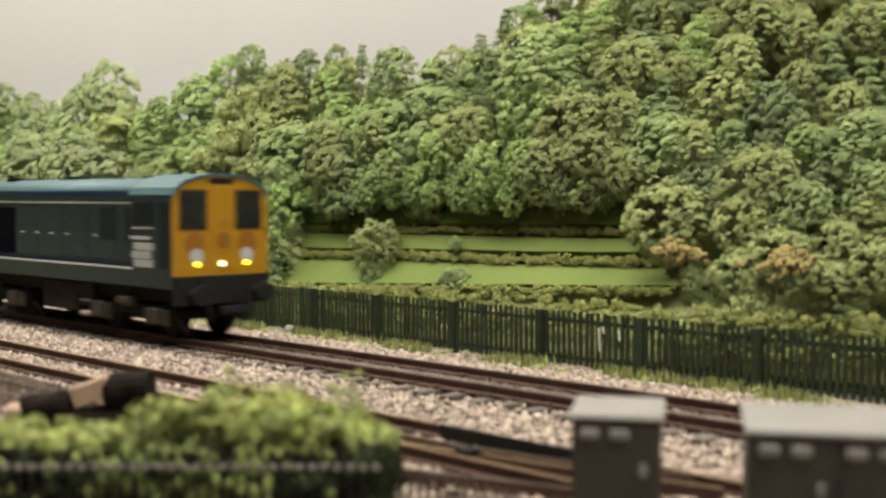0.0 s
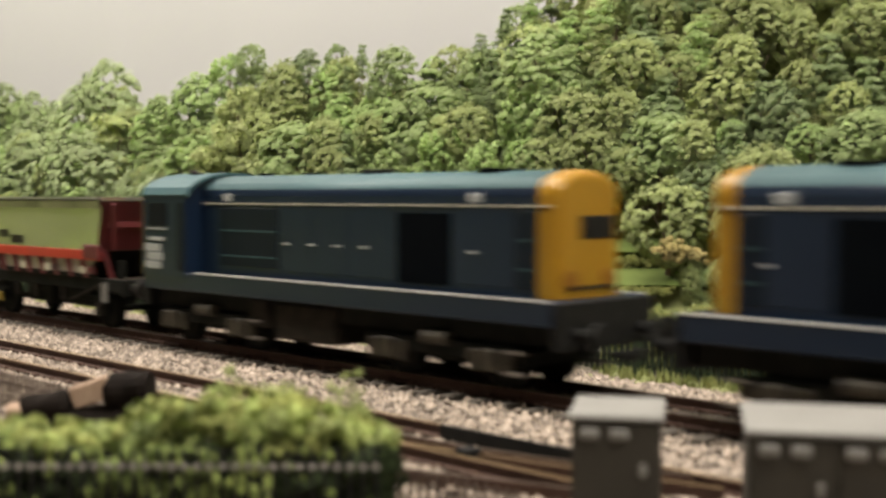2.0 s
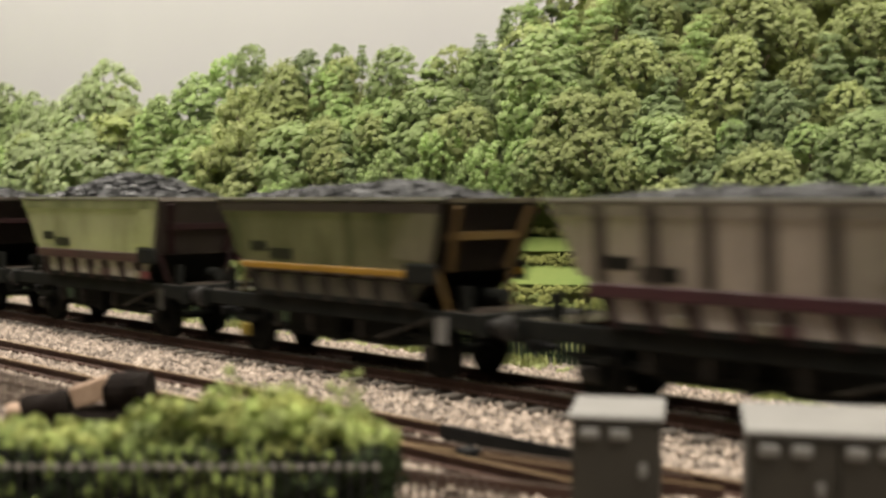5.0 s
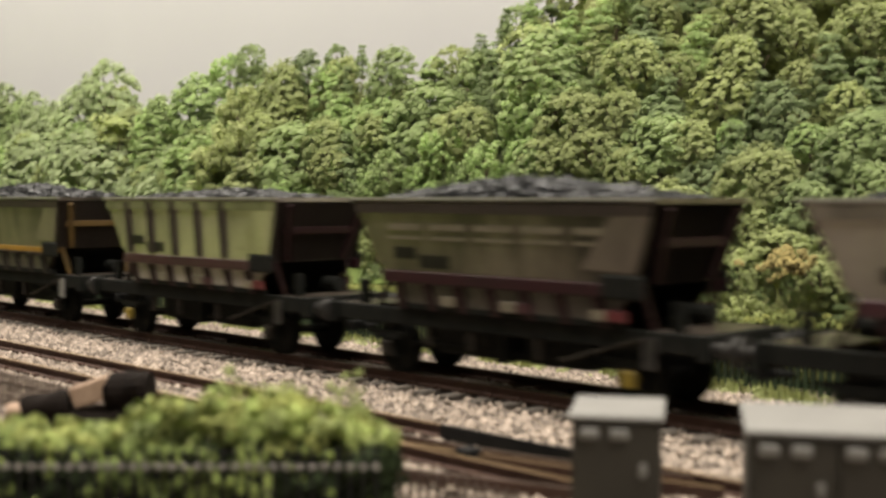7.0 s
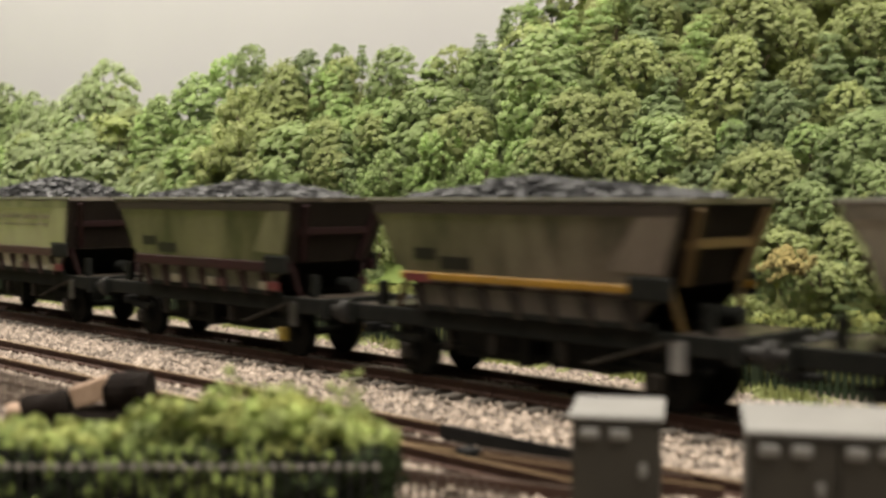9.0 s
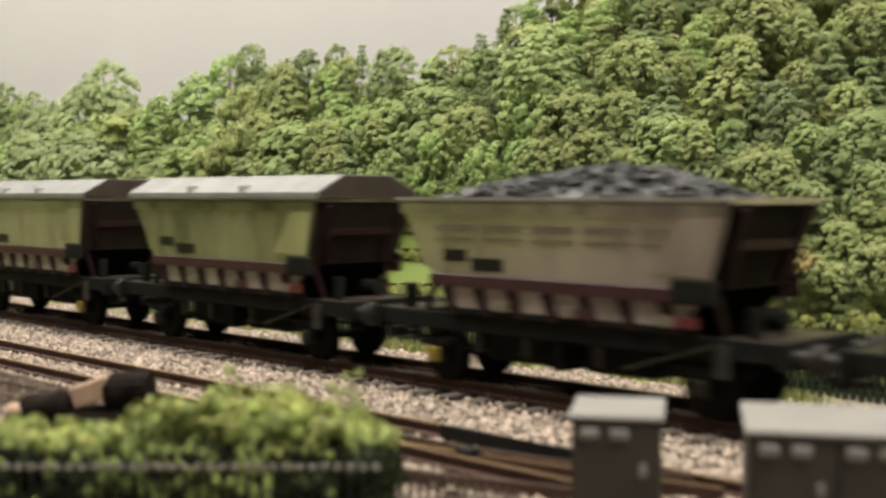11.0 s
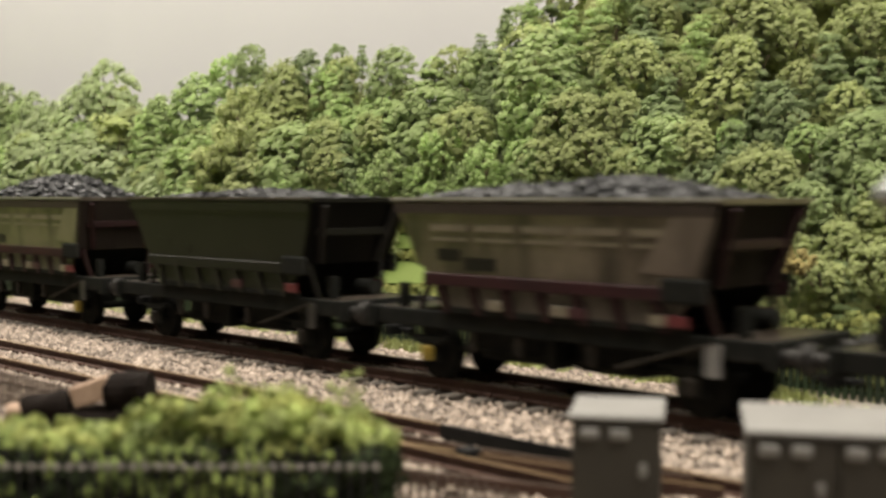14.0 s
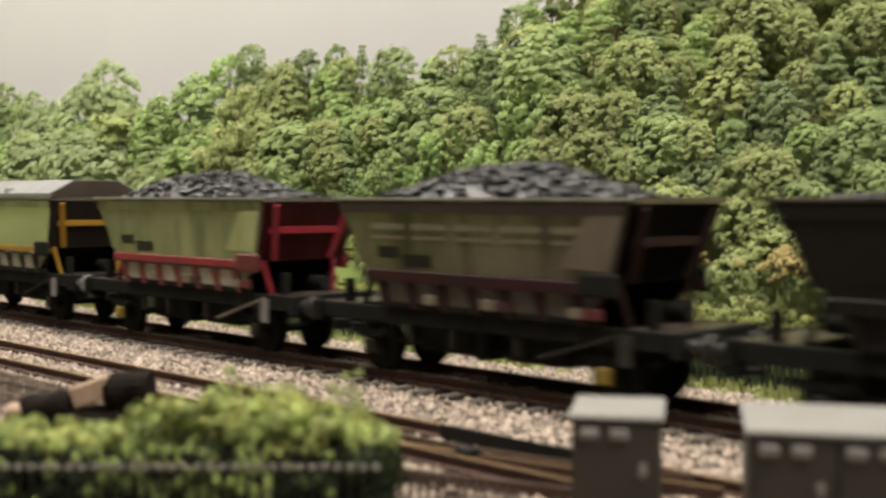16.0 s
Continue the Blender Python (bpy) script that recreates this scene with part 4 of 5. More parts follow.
def locomotive(label, lit):
    """Bonneted diesel: x = 0 at the cab front, the bonnet runs to -150."""
    t = thing("diesel_locomotive", label, "locomotive", "pair of locomotives")
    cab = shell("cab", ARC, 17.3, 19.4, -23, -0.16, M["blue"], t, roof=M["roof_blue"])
    front = shell("cab_front", ARC, 17.3, 19.4, -0.14, 0.0, M["yellow"], t, "warning-yellow cab front")
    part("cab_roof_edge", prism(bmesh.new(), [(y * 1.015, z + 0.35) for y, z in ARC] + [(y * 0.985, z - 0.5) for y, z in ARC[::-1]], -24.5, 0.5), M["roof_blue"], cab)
    # windows of the cab front
    for y0, y1 in ((-15.0, -5.0), (5.0, 15.0)):
        w = part("window", boxes((-0.3, 0.12, y0, y1, 33.0, 45.4), bevel=0.5), M["black"], front, "dark cab window")
        part("pane", boxes((0.0, 0.22, y0 + 0.6, y1 - 0.6, 33.6, 44.8)), M["glass"], w)
        part("wiper", rod(bmesh.new(), (0.35, y0 + 2, 42), (0.35, (y0 + y1) / 2, 36), 0.12, 5), M["black"], w)
    part("centre_door", boxes((-0.1, 0.18, -4.2, 4.2, 21, 46), bevel=0.12), M["yellow"], front)
    for y in (-9.6, 9.6):
        part("folding_disc", rod(bmesh.new(), (0.0, y, 29.3), (0.35, y, 29.3), 3.3, 20), M["disc"], front, "folded orange route disc")
        part("route_disc", rod(bmesh.new(), (0.0, y * 0.95, 25.4), (0.5, y * 0.95, 25.4), 2.3, 20), M["badge"], front, "white route disc")
    part("top_disc", rod(bmesh.new(), (0.15, 0.6, 30), (0.5, 0.6, 30), 2.6, 20), M["disc"], front)
    part("horn_grille", boxes((-0.1, 0.25, -4.2, 4.2, 47.2, 48.8), bevel=0.3), M["black"], front)
    for y, key in ((-8.9, "warm"), (0.0, "cold"), (8.9, "warm")):
        part("marker_lamp", rod(bmesh.new(), (0.1, y, 22.9), (0.9, y, 22.9), 0.72, 14), M[key] if lit else M["greylid"], front, "lit marker lamp" if lit else "unlit marker lamp")
    part("marker_lamp", rod(bmesh.new(), (0.1, 0.8, 35.6), (0.7, 0.8, 35.6), 1.2, 12), M["ochre"], front)
    for s in (-1, 1):
        side = s * 17.3
        e = 0.16 * s

        def flat(name, x0, x1, z0, z1, mat, under, label="", d=1.0, base=side):
            y0, y1 = sorted((base - 0.3 * s, base + e * d))
            return part(name, boxes((x0, x1, y0, y1, z0, z1), bevel=0.05), mat, under, label)
        flat("cab_window", *((-21.5, -11) if s < 0 else (-13.5, -3)), 34.4, 41.4, M["glass"], cab, "cab side window")
        flat("window_sill", *((-22, -10.5) if s < 0 else (-14, -2.5)), 33.4, 33.9, M["badge"], cab, "pale window sill")
        # flat panel whose dark colour holds the shade of the door recess
        flat("cab_door", *((-7.4, -1.6) if s < 0 else (-22.8, -19)), 21.5, 41.5, M["panel"], cab, "dark recessed cab door")
        # double-arrow style emblem as plain bars
        for z, h, dx in ((30.9, 0.9, -1.5), (28.6, 2.0, 0.6), (26.0, 2.0, -0.6), (23.4, 1.9, 0.3)):
            flat("emblem_bar", (-21.8 if s < 0 else -10.6) + dx, (-11.0 if s < 0 else -2.2) + dx, z - h * 0.85, z + h * 0.3, M["badge"], cab, d=1.4)
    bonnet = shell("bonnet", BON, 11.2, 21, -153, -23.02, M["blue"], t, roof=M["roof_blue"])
    nose = shell("nose", BON, 11.2, 21, -158.5, -153.02, M["yellow"], t, "warning-yellow bonnet end", round_end=-158.5)
    part("nose_window", boxes((-158.75, -158.2, -8.8, 3.4, 33.9, 39.2), bevel=0.3), M["black"], nose, "dark marker panel")
    for y in (-6.6, 0.8):
        part("marker_lamp", rod(bmesh.new(), (-159.0, y, 36.5), (-158.4, y, 36.5), 1.2, 12), M["brake"], nose)
    for y in (-9.6, 9.6):
        part("route_disc", rod(bmesh.new(), (-158.9, y * 0.72, 25), (-158.4, y * 0.72, 25), 2.4, 18), M["disc"], nose)
    part("lamp_iron", boxes((-159.1, -158.3, -8.5, 8.5, 23.2, 23.7)), M["brake"], nose)
    for s in (-1, 1):
        e0, e1 = sorted((s * 10.90, s * 11.42))
        for x0, x1 in ((-133, -115) if s < 0 else (-126.3, -107.8),):
            part("radiator_grille", boxes((x0, x1, e0, e1, 22.4, 39.4), bevel=0.1), M["plate"], bonnet, "black radiator grille")
        for x0, x1 in ((-151, -134.5), (-113, -97), (-95, -79), (-77, -62), (-60, -42)) if s < 0 else ((-144, -128), (-105, -91), (-89, -76), (-74, -61.5)):
            part("side_door", boxes((x0, x1, min(s * 11.00, s * 11.35), max(s * 11.00, s * 11.35), 23, 41), bevel=0.1), M["blue"], bonnet)
        q = part("side_panel", boxes((-152.4, -146.5, min(s * 11.20, s * 11.50), max(s * 11.20, s * 11.50), 23, 40), bevel=0.1), M["panel"], bonnet, "dark blue louvred panel")
        for z in (27.0, 33.5):
            part("louvre_edge", boxes((-152, -147.2, min(s * 11.40, s * 11.65), max(s * 11.40, s * 11.65), z, z + 0.3)), M["roof_blue"], q)
        if s > 0:
            g = part("side_panel", boxes((-60, -32.3, 11.2, 11.5, 23.5, 40), bevel=0.1), M["panel"], bonnet, "dark blue louvred panel")
            for z in (26.2, 33.4):
                part("louvre_edge", boxes((-59.5, -33, 11.4, 11.65, z, z + 0.35)), M["roof_blue"], g)
        for x0, x1 in ((-53, -43), (-37, -26.5)) if s < 0 else ():
            part("side_panel", boxes((x0, x1, min(s * 11.20, s * 11.50), max(s * 11.20, s * 11.50), 29, 40), bevel=0.1), M["panel"], bonnet, "dark blue louvred panel")
        for x in (-146.2, -108.7, -97.8, -86.7, -75.8, -56) if s < 0 else (-133.5, -95.7, -85, -74.2, -63.5):
            part("door_label", boxes((x - 1.1, x + 1.1, min(s * 11.20, s * 11.55), max(s * 11.20, s * 11.55), 30.3, 30.7)), M["white"], bonnet)
        part("cream_line", boxes((-157, -24, min(s * 11.10, s * 11.55), max(s * 11.10, s * 11.55), 41.05, 41.4)), M["cream"], bonnet, "thin cream gutter line")
        part("white_line", boxes((-161, -22.5 if s < 0 else -28, min(s * 16.6, s * 17.15), max(s * 16.6, s * 17.15), 20.92, 21.25)), M["white"], t, "white lining along the footplate edge")
        for x in ((-143, -30) if s < 0 else (-134, -36)):
            part("roof_plate", boxes((x - 2, x + 2, min(s * 10.4, s * 11.3), max(s * 10.4, s * 11.3), 41.9, 44.0), bevel=0.15), M["badge"], bonnet)
        part("grab_rail", rod(bmesh.new(), (-24.4, s * 17.5, 24), (-24.4, s * 17.5, 40), 0.2, 6), M["blue"], cab)
    for x, r in ((-132, 6), (-60, 2.2), (-40, 2.2)):
        part("roof_fan", rod(bmesh.new(), (x, 0, 49.0), (x, 0, 49.9), r, 20), M["plate"], bonnet)
    part("exhaust", boxes((-92, -84, -3, 3, 49, 50.3), bevel=0.3), M["frame"], bonnet)
    part("horn", rod(bmesh.new(), (-15, 6, 49.9), (-10, 6, 50.6), 0.6, 8, 1.1), M["brake"], cab)
    part("footplate", boxes((-161.5, -0.7, -17.0, 17.0, 15.6, 20.9), bevel=0.3), M["blue"], t, "blue footplate side")
    part("underframe", boxes((-160.5, -1, -13, 13, 11, 15.58)), M["frame"], t)
    part("fuel_tank", boxes((-88, -62, -14.5, 14.5, 5, 15.0), bevel=0.8), M["brake"], t)
    part("battery_box", boxes((-60.5, -52, -15, 15, 7.5, 15.2), bevel=0.4), M["brake"], t)
    for x, d in ((-0.6, 1), (-163, -1)):
        part("buffer_beam", boxes((x - 0.9, x + 1.6, -16.6, 16.6, 10.6, 19.3 if d > 0 else 20.8), bevel=0.2), M["black"], t, "black buffer beam")
        buffers(t, x + d * 1.2, d, M["black"])
        for y in (-6, 5, 8):
            part("brake_pipe", rod(bmesh.new(), (x + d * 1.8, y, 14), (x + d * 3.2, y + 0.6, 5.5), 0.5, 6), M["black"], t)
    for x in (-30, -125):
        b = part("bogie", boxes((x - 25, x + 25, -14.2, -12, 6.4, 10), (x - 25, x + 25, 12, 14.2, 6.4, 10), (x - 5, x + 5, -12, 12, 5, 10), (x - 26, x - 24, -14, 14, 6, 9), (x + 24, x + 26, -14, 14, 6, 9), bevel=0.3), M["frame"], t)
        for dx in (-17, 17):
            wheelset(b, x + dx, 7.0, 7.0)
            for s in (-1, 1):
                part("axlebox", boxes((x + dx - 2.6, x + dx + 2.6, min(s * 14.0, s * 15.8), max(s * 14.0, s * 15.8), 4.4, 9.4), bevel=0.4), M["grime"], b)
                part("spring", boxes((x + dx - 6.5, x + dx - 3.6, min(s * 13.8, s * 15.2), max(s * 13.8, s * 15.2), 4, 9), (x + dx + 3.6, x + dx + 6.5, min(s * 13.8, s * 15.2), max(s * 13.8, s * 15.2), 4, 9), bevel=0.3), M["grime"], b)
        for s in (-1, 1):
            part("brake_cylinder", rod(bmesh.new(), (x - 4, s * 14.8, 10.6), (x + 4, s * 14.8, 10.6), 1.7, 10), M["grime"], b)
            part("step", boxes((x - 27.5, x - 22.5, min(s * 14, s * 16.4), max(s * 14, s * 16.4), 4.2, 4.8), (x - 27.5, x - 22.5, min(s * 14, s * 16.4), max(s * 14, s * 16.4), 9.0, 9.5)), M["sleeper"], b)
            part("sand_pipe", rod(bmesh.new(), (x + 24, s * 13, 9), (x + 26.5, s * 9.5, 1.5), 0.4, 6), M["grime"], b)
    return t


def coal_heap(parent, height, seed):
    """Loose lumps heaped in the hopper; a bed below fills it to the rim."""
    rng = np.random.default_rng(seed)
    bm = bmesh.new()
    nx, ny = 24, 8
    peaks = [(rng.uniform(-66, -26), rng.uniform(0.75, 1.0)) for _ in range(2)]

    def top(x, y):
        e = max(0.0, 1 - ((x + 46) / (39.0 if height > 8 else 43.5)) ** 2) ** (0.7 if height > 8 else 0.5) * max(0.0, 1 - (y / 16.5) ** 2) ** 0.6
        w = 0.72 + 0.28 * max(math.exp(-((x - p) / 14) ** 2) * k for p, k in peaks)
        return 41.4 + (height + 1.0) * e * w
    rows = [[bm.verts.new((-90 + 88 * i / nx, -15.9 + 31.8 * j / ny, top(-90 + 88 * i / nx, -15.9 + 31.8 * j / ny) - 0.7)) for i in range(nx + 1)] for j in range(ny + 1)]
    for j in range(ny):
        for i in range(nx):
            bm.faces.new((rows[j][i], rows[j][i + 1], rows[j + 1][i + 1], rows[j + 1][i]))
    bed_ob = part("coal_bed", bm, M["coal"], parent, "heaped black coal load")
    n = 900
    px, py = rng.uniform(-88, -4, n), rng.uniform(-15.5, 15.5, n)
    base = np.array([(1, 0, 0), (-1, 0, 0), (0, 1, 0), (0, -1, 0), (0, 0, 1), (0, 0, -1)], float)
    faces = np.array([(0, 2, 4), (2, 1, 4), (1, 3, 4), (3, 0, 4), (2, 0, 5), (1, 2, 5), (3, 1, 5), (0, 3, 5)])
    s = rng.uniform(0.6, 1.7, (n, 1, 1)) * rng.uniform(0.6, 1.2, (n, 1, 3))
    z = np.array([top(a, b) for a, b in zip(px, py)]) - 0.3
    v = base[None] * s + rng.normal(0, 0.25, (n, 6, 3)) + np.stack([px, py, z], 1)[:, None]
    me = bpy.data.meshes.new("coal_load")
    me.from_pydata((v.reshape(-1, 3) * MM).tolist(), [], (faces[None] + 6 * np.arange(n)[:, None, None]).reshape(-1, 3).tolist())
    me.materials.append(M["coal"])
    o = new("coal_load", me)
    o.parent = bed_ob
    tagged(o, kind="stuff")


def wagon(label, body, cradle, load, ribs, seed, board=False, patch=None, streaks=False):
    """Merry-go-round coal hopper: x = 0 at the leading rim corner, rim 91 mm long."""
    t = thing("hopper_wagon", label, "wagon", "hopper wagons of the coal train")
    R, W0, W1, LOW = 91.0, 17.0, 15.4, 25.4
    bm = bmesh.new()
    loops = []
    for x0, x1, hy, z in ((-R, 0, W0, 43.0), (-R, 0, W0, 41.9), (-R + 0.6, -0.6, W0 - 0.5, 41.8), (-R + 10.8, -6.2, W1, LOW), (-R + 20, -14, W1 - 3.4, 17.6)):
        loops.append([bm.verts.new(c) for c in ((x0, -hy, z), (x1, -hy, z), (x1, hy, z), (x0, hy, z))])
    for a, b in zip(loops, loops[1:]):
        for i in range(4):
            bm.faces.new((a[i], b[i], b[(i + 1) % 4], a[(i + 1) % 4]))
    bm.faces.new(loops[-1])
    inner = [bm.verts.new(v) for v in ((-R + 0.8, -W0 + 0.8, 43), (-0.8, -W0 + 0.8, 43), (-0.8, W0 - 0.8, 43), (-R + 0.8, W0 - 0.8, 43))]
    low = [bm.verts.new(v) for v in ((-R + 7.5, -W1 + 0.6, 27), (-7.5, -W1 + 0.6, 27), (-7.5, W1 - 0.6, 27), (-R + 7.5, W1 - 0.6, 27))]
    for i in range(4):
        bm.faces.new((loops[0][i], loops[0][(i + 1) % 4], inner[(i + 1) % 4], inner[i]))
        bm.faces.new((inner[i], inner[(i + 1) % 4], low[(i + 1) % 4], low[i]))
    bm.faces.new(low)
    bmesh.ops.recalc_face_normals(bm, faces=bm.faces)
    hopper = part("hopper_body", bm, M[body], t)
    # end faces get darker copies of the paint that carry their shade
    end_mat = {"red": "red_dull", "crimson": "red_dull"}.get(cradle, "sooty" if body == "sooty" else "dark_brown")
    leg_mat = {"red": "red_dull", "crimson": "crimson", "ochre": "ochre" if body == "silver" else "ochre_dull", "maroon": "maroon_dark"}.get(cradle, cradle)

    def lean(z):
        return W1 + (W0 - W1) * (z - LOW) / (43 - LOW)

    def slope(z, d):
        return -(6.2 if d > 0 else 10.8) * (43 - z) / (43 - LOW)
    for s in (-1, 1):
        part("cradle_beam", boxes((-R + 10.2, -4.4, min(s * 14.6, s * 16.0), max(s * 14.6, s * 16.0), {"red": 22.5, "crimson": 23.4, "ochre": 24.0}.get(cradle, 22.9), 25.7), bevel=0.2), M["maroon_mid" if cradle == "maroon" and body == "dirty" else cradle], t)
        if patch:
            part("paint_patch", boxes((-R + 12, -R + 20, min(s * 15.9, s * 16.12), max(s * 15.9, s * 16.12), 23.4, 25.4)), M[patch], t, "painted patch on the cradle beam")
        part("rim_edge", boxes((-R, 0, min(s * 16.6, s * 17.35), max(s * 16.6, s * 17.35), 42.5, 43.1)), M["rim"] if body != "sooty" else M["dirty"], hopper, "pale rim edge")
        g = bmesh.new()
        vs = [g.verts.new((x, s * (y + d), z)) for y, z in ((14.9, 17.0), (14.9, 22.8)) for d in (-0.4, 0.0) for x in ((-R + 20, -14) if z < 20 else (-R + 12.5, -8.5))]
        for q in ((0, 1, 3, 2), (4, 6, 7, 5), (0, 4, 5, 1), (2, 3, 7, 6), (0, 2, 6, 4), (1, 5, 7, 3)):
            g.faces.new([vs[a] for a in q])
        bmesh.ops.recalc_face_normals(g, faces=g.faces)
        part("skirt_plate", g, M[{"silver": "pale_skirt", "pale": "pale_skirt", "grubby": "pale_skirt", "sooty": "sooty"}.get(body, "skirt")], hopper, "grimy plate below the cradle beam")
        part("sole_angle", boxes((-R + 17, -9, min(s * 13.6, s * 15.0), max(s * 13.6, s * 15.0), 16.62, 18.2), bevel=0.2), M["frame"], t)
        g = boxes((-14.5, -3.6, min(s * 15.2, s * 16.25), max(s * 15.2, s * 16.25), 22.6, 27.6), bevel=0.5)
        part("corner_box", g, M["red_dull"] if cradle in ("red", "crimson") else M["frame"], t, "dark box at the cradle corner")
        band = bmesh.new()
        vs = [band.verts.new((x, s * (lean(z) + d), z)) for z in (39.4, 41.8) for d in (0.0, 0.18) for x in (-R + 1.6, -1.2)]
        for q in ((0, 1, 3, 2), (4, 6, 7, 5), (0, 4, 5, 1), (2, 3, 7, 6), (0, 2, 6, 4), (1, 5, 7, 3)):
            band.faces.new([vs[a] for a in q])
        bmesh.ops.recalc_face_normals(band, faces=band.faces)
        part("top_band", band, M[{"silver": "grubby", "pale": "grubby", "grubby": "dirty", "dirty": "dark_brown"}.get(body, "sooty")], hopper, "darker band under the rim")
        for i in range(7):
            x = -R + 15 + i * (R - 31) / 6
            g = bmesh.new()
            vs = [g.verts.new(c) for c in ((x - 1.3, s * 13.6, 22.7), (x + 1.3, s * 13.6, 22.7), (x + 3.4, s * 13.6, 16.6), (x + 1.4, s * 13.6, 16.6), (x - 1.3, s * 15.8, 22.7), (x + 1.3, s * 15.8, 22.7), (x + 3.4, s * 15.5, 16.6), (x + 1.4, s * 15.5, 16.6))]
            for q in ((0, 1, 2, 3), (4, 7, 6, 5), (0, 4, 5, 1), (2, 6, 7, 3), (0, 3, 7, 4), (1, 5, 6, 2)):
                g.faces.new([vs[a] for a in q])
            part("gusset", g, M[{"ochre": "brake", "crimson": "red_dull"}.get(cradle, leg_mat)], t)
        if ribs:
            for i in range(5):
                x = -R + 14 + i * 12.7
                g = bmesh.new()
                vs = [g.verts.new((x + dx, s * (lean(z) + d), z)) for z in (26, 41.5) for d in (0.0, 0.5) for dx in (-1.25, 1.25)]
                for q in ((0, 1, 3, 2), (4, 6, 7, 5), (0, 4, 5, 1), (2, 3, 7, 6), (0, 2, 6, 4), (1, 5, 7, 3)):
                    g.faces.new([vs[a] for a in q])
                part("side_rib", g, M["dark_brown"], hopper)
        if body in ("dirty", "pale", "grubby"):
            g = bmesh.new()
            ring = ((-1.7, 40.9), (-11.5, 39.0), (-19.5, 28.4), (-6.4, 28.0))
            fr = [g.verts.new((x, s * (lean(z) + 0.14), z)) for x, z in ring]
            bk = [g.verts.new((x, s * (lean(z) - 0.05), z)) for x, z in ring]
            g.faces.new(fr)
            g.faces.new(bk[::-1])
            for a in range(4):
                g.faces.new((fr[a], fr[(a + 1) % 4], bk[(a + 1) % 4], bk[a]))
            bmesh.ops.recalc_face_normals(g, faces=g.faces)
            part("worn_panel", g, M["worn_panel" if body == "dirty" else "pale"], hopper, "paler panel beside the hopper corner")
        # pale bars painted on as the side's long reflections
        if streaks:
            for i in range(5):
                for z, h in ((36.2, 0.75), (33.6, 0.4)):
                    x0 = -R + 13 + i * 14.2
                    g = bmesh.new()
                    vs = [g.verts.new((x, s * (lean(zz) + d), zz)) for zz in (z - h, z + h) for d in (0.0, 0.08) for x in (x0, x0 + 11.5)]
                    for q in ((0, 1, 3, 2), (4, 6, 7, 5), (0, 4, 5, 1), (2, 3, 7, 6), (0, 2, 6, 4), (1, 5, 7, 3)):
                        g.faces.new([vs[a] for a in q])
                    part("glint_streak", g, M["worn"], hopper, "pale streak, a reflection put on as paint")
        # data panels as plain bars
        for x0, x1, z0, z1 in ((-R + 15, -R + 22, 28.6, 31.4), (-R + 23.5, -R + 33, 26.6, 29.6)):
            g = bmesh.new()
            vs = [g.verts.new((x, s * (lean(z) + d), z)) for z in (z0, z1) for d in (0.0, 0.12) for x in (x0, x1)]
            for q in ((0, 1, 3, 2), (4, 6, 7, 5), (0, 4, 5, 1), (2, 3, 7, 6), (0, 2, 6, 4), (1, 5, 7, 3)):
                g.faces.new([vs[a] for a in q])
            part("data_panel", g, M["sooty"], hopper, "small dark data panel")
        part("solebar", boxes((-R - 9.5, 9.5, min(s * 12.4, s * 14.2), max(s * 12.4, s * 14.2), 12.6, 16.6), bevel=0.25), M["frame"], t)
        for x, w in ((-R + 9, 7), (-9, 7)):
            part("axle_guard", boxes((x - 3, x + 3, min(s * 11.4, s * 12.6), max(s * 11.4, s * 12.6), 4.2, 12.6), bevel=0.3), M["frame"], t)
            part("axlebox", boxes((x - 1.7, x + 1.7, min(s * 12.4, s * 14.2), max(s * 12.4, s * 14.2), 4.6, 8.2), bevel=0.4), M["axle"] if (seed + int(x)) % 3 == 0 else M["brake"], t)
            part("leaf_spring", boxes((x - 7, x + 7, min(s * 12.2, s * 13.4), max(s * 12.2, s * 13.4), 9.6, 10.6), (x - 4.5, x + 4.5, min(s * 12.2, s * 13.4), max(s * 12.2, s * 13.4), 8.6, 9.6), bevel=0.15), M["frame"], t)
        part("brake_lever", rod(bmesh.new(), (-26, s * 14.3, 8.6), (-3, s * 14.6, 15.6), 0.4, 6), M["worn" if cradle == "crimson" else "brake"], t)
        for x, w, m in ((-58.5, 4.0, "cream"), (-40, 4.4, "cream"), (-35.3, 4.6, "maroon"), (-15.2, 3.6, "cream"), (-10.6, 5.0, "red_dull")):
            if cradle != "ochre" and (body != "sooty" or m != "cream"):
                part("label_plate", boxes((x - w / 2, x + w / 2, min(s * 15.0, s * 15.7), max(s * 15.0, s * 15.7), 18.0, 20.3), bevel=0.1), M["worn" if m == "cream" and body != "silver" else m], t, "small painted label plate")
        part("side_board", boxes((-4.8, -1.6, min(s * 14.25, s * 14.8), max(s * 14.25, s * 14.8), 9.0, 15.4), bevel=0.1), M["greylid" if board or body == "silver" else "steel"], t, "upright board on the solebar")
        for x in (-R + 24, -R + 38, -33):
            part("brake_shoe_hanger", boxes((x - 0.9, x + 0.9, min(s * 12.6, s * 14.0), max(s * 12.6, s * 14.0), 8.0, 12.6), bevel=0.2), M["brake"], t)
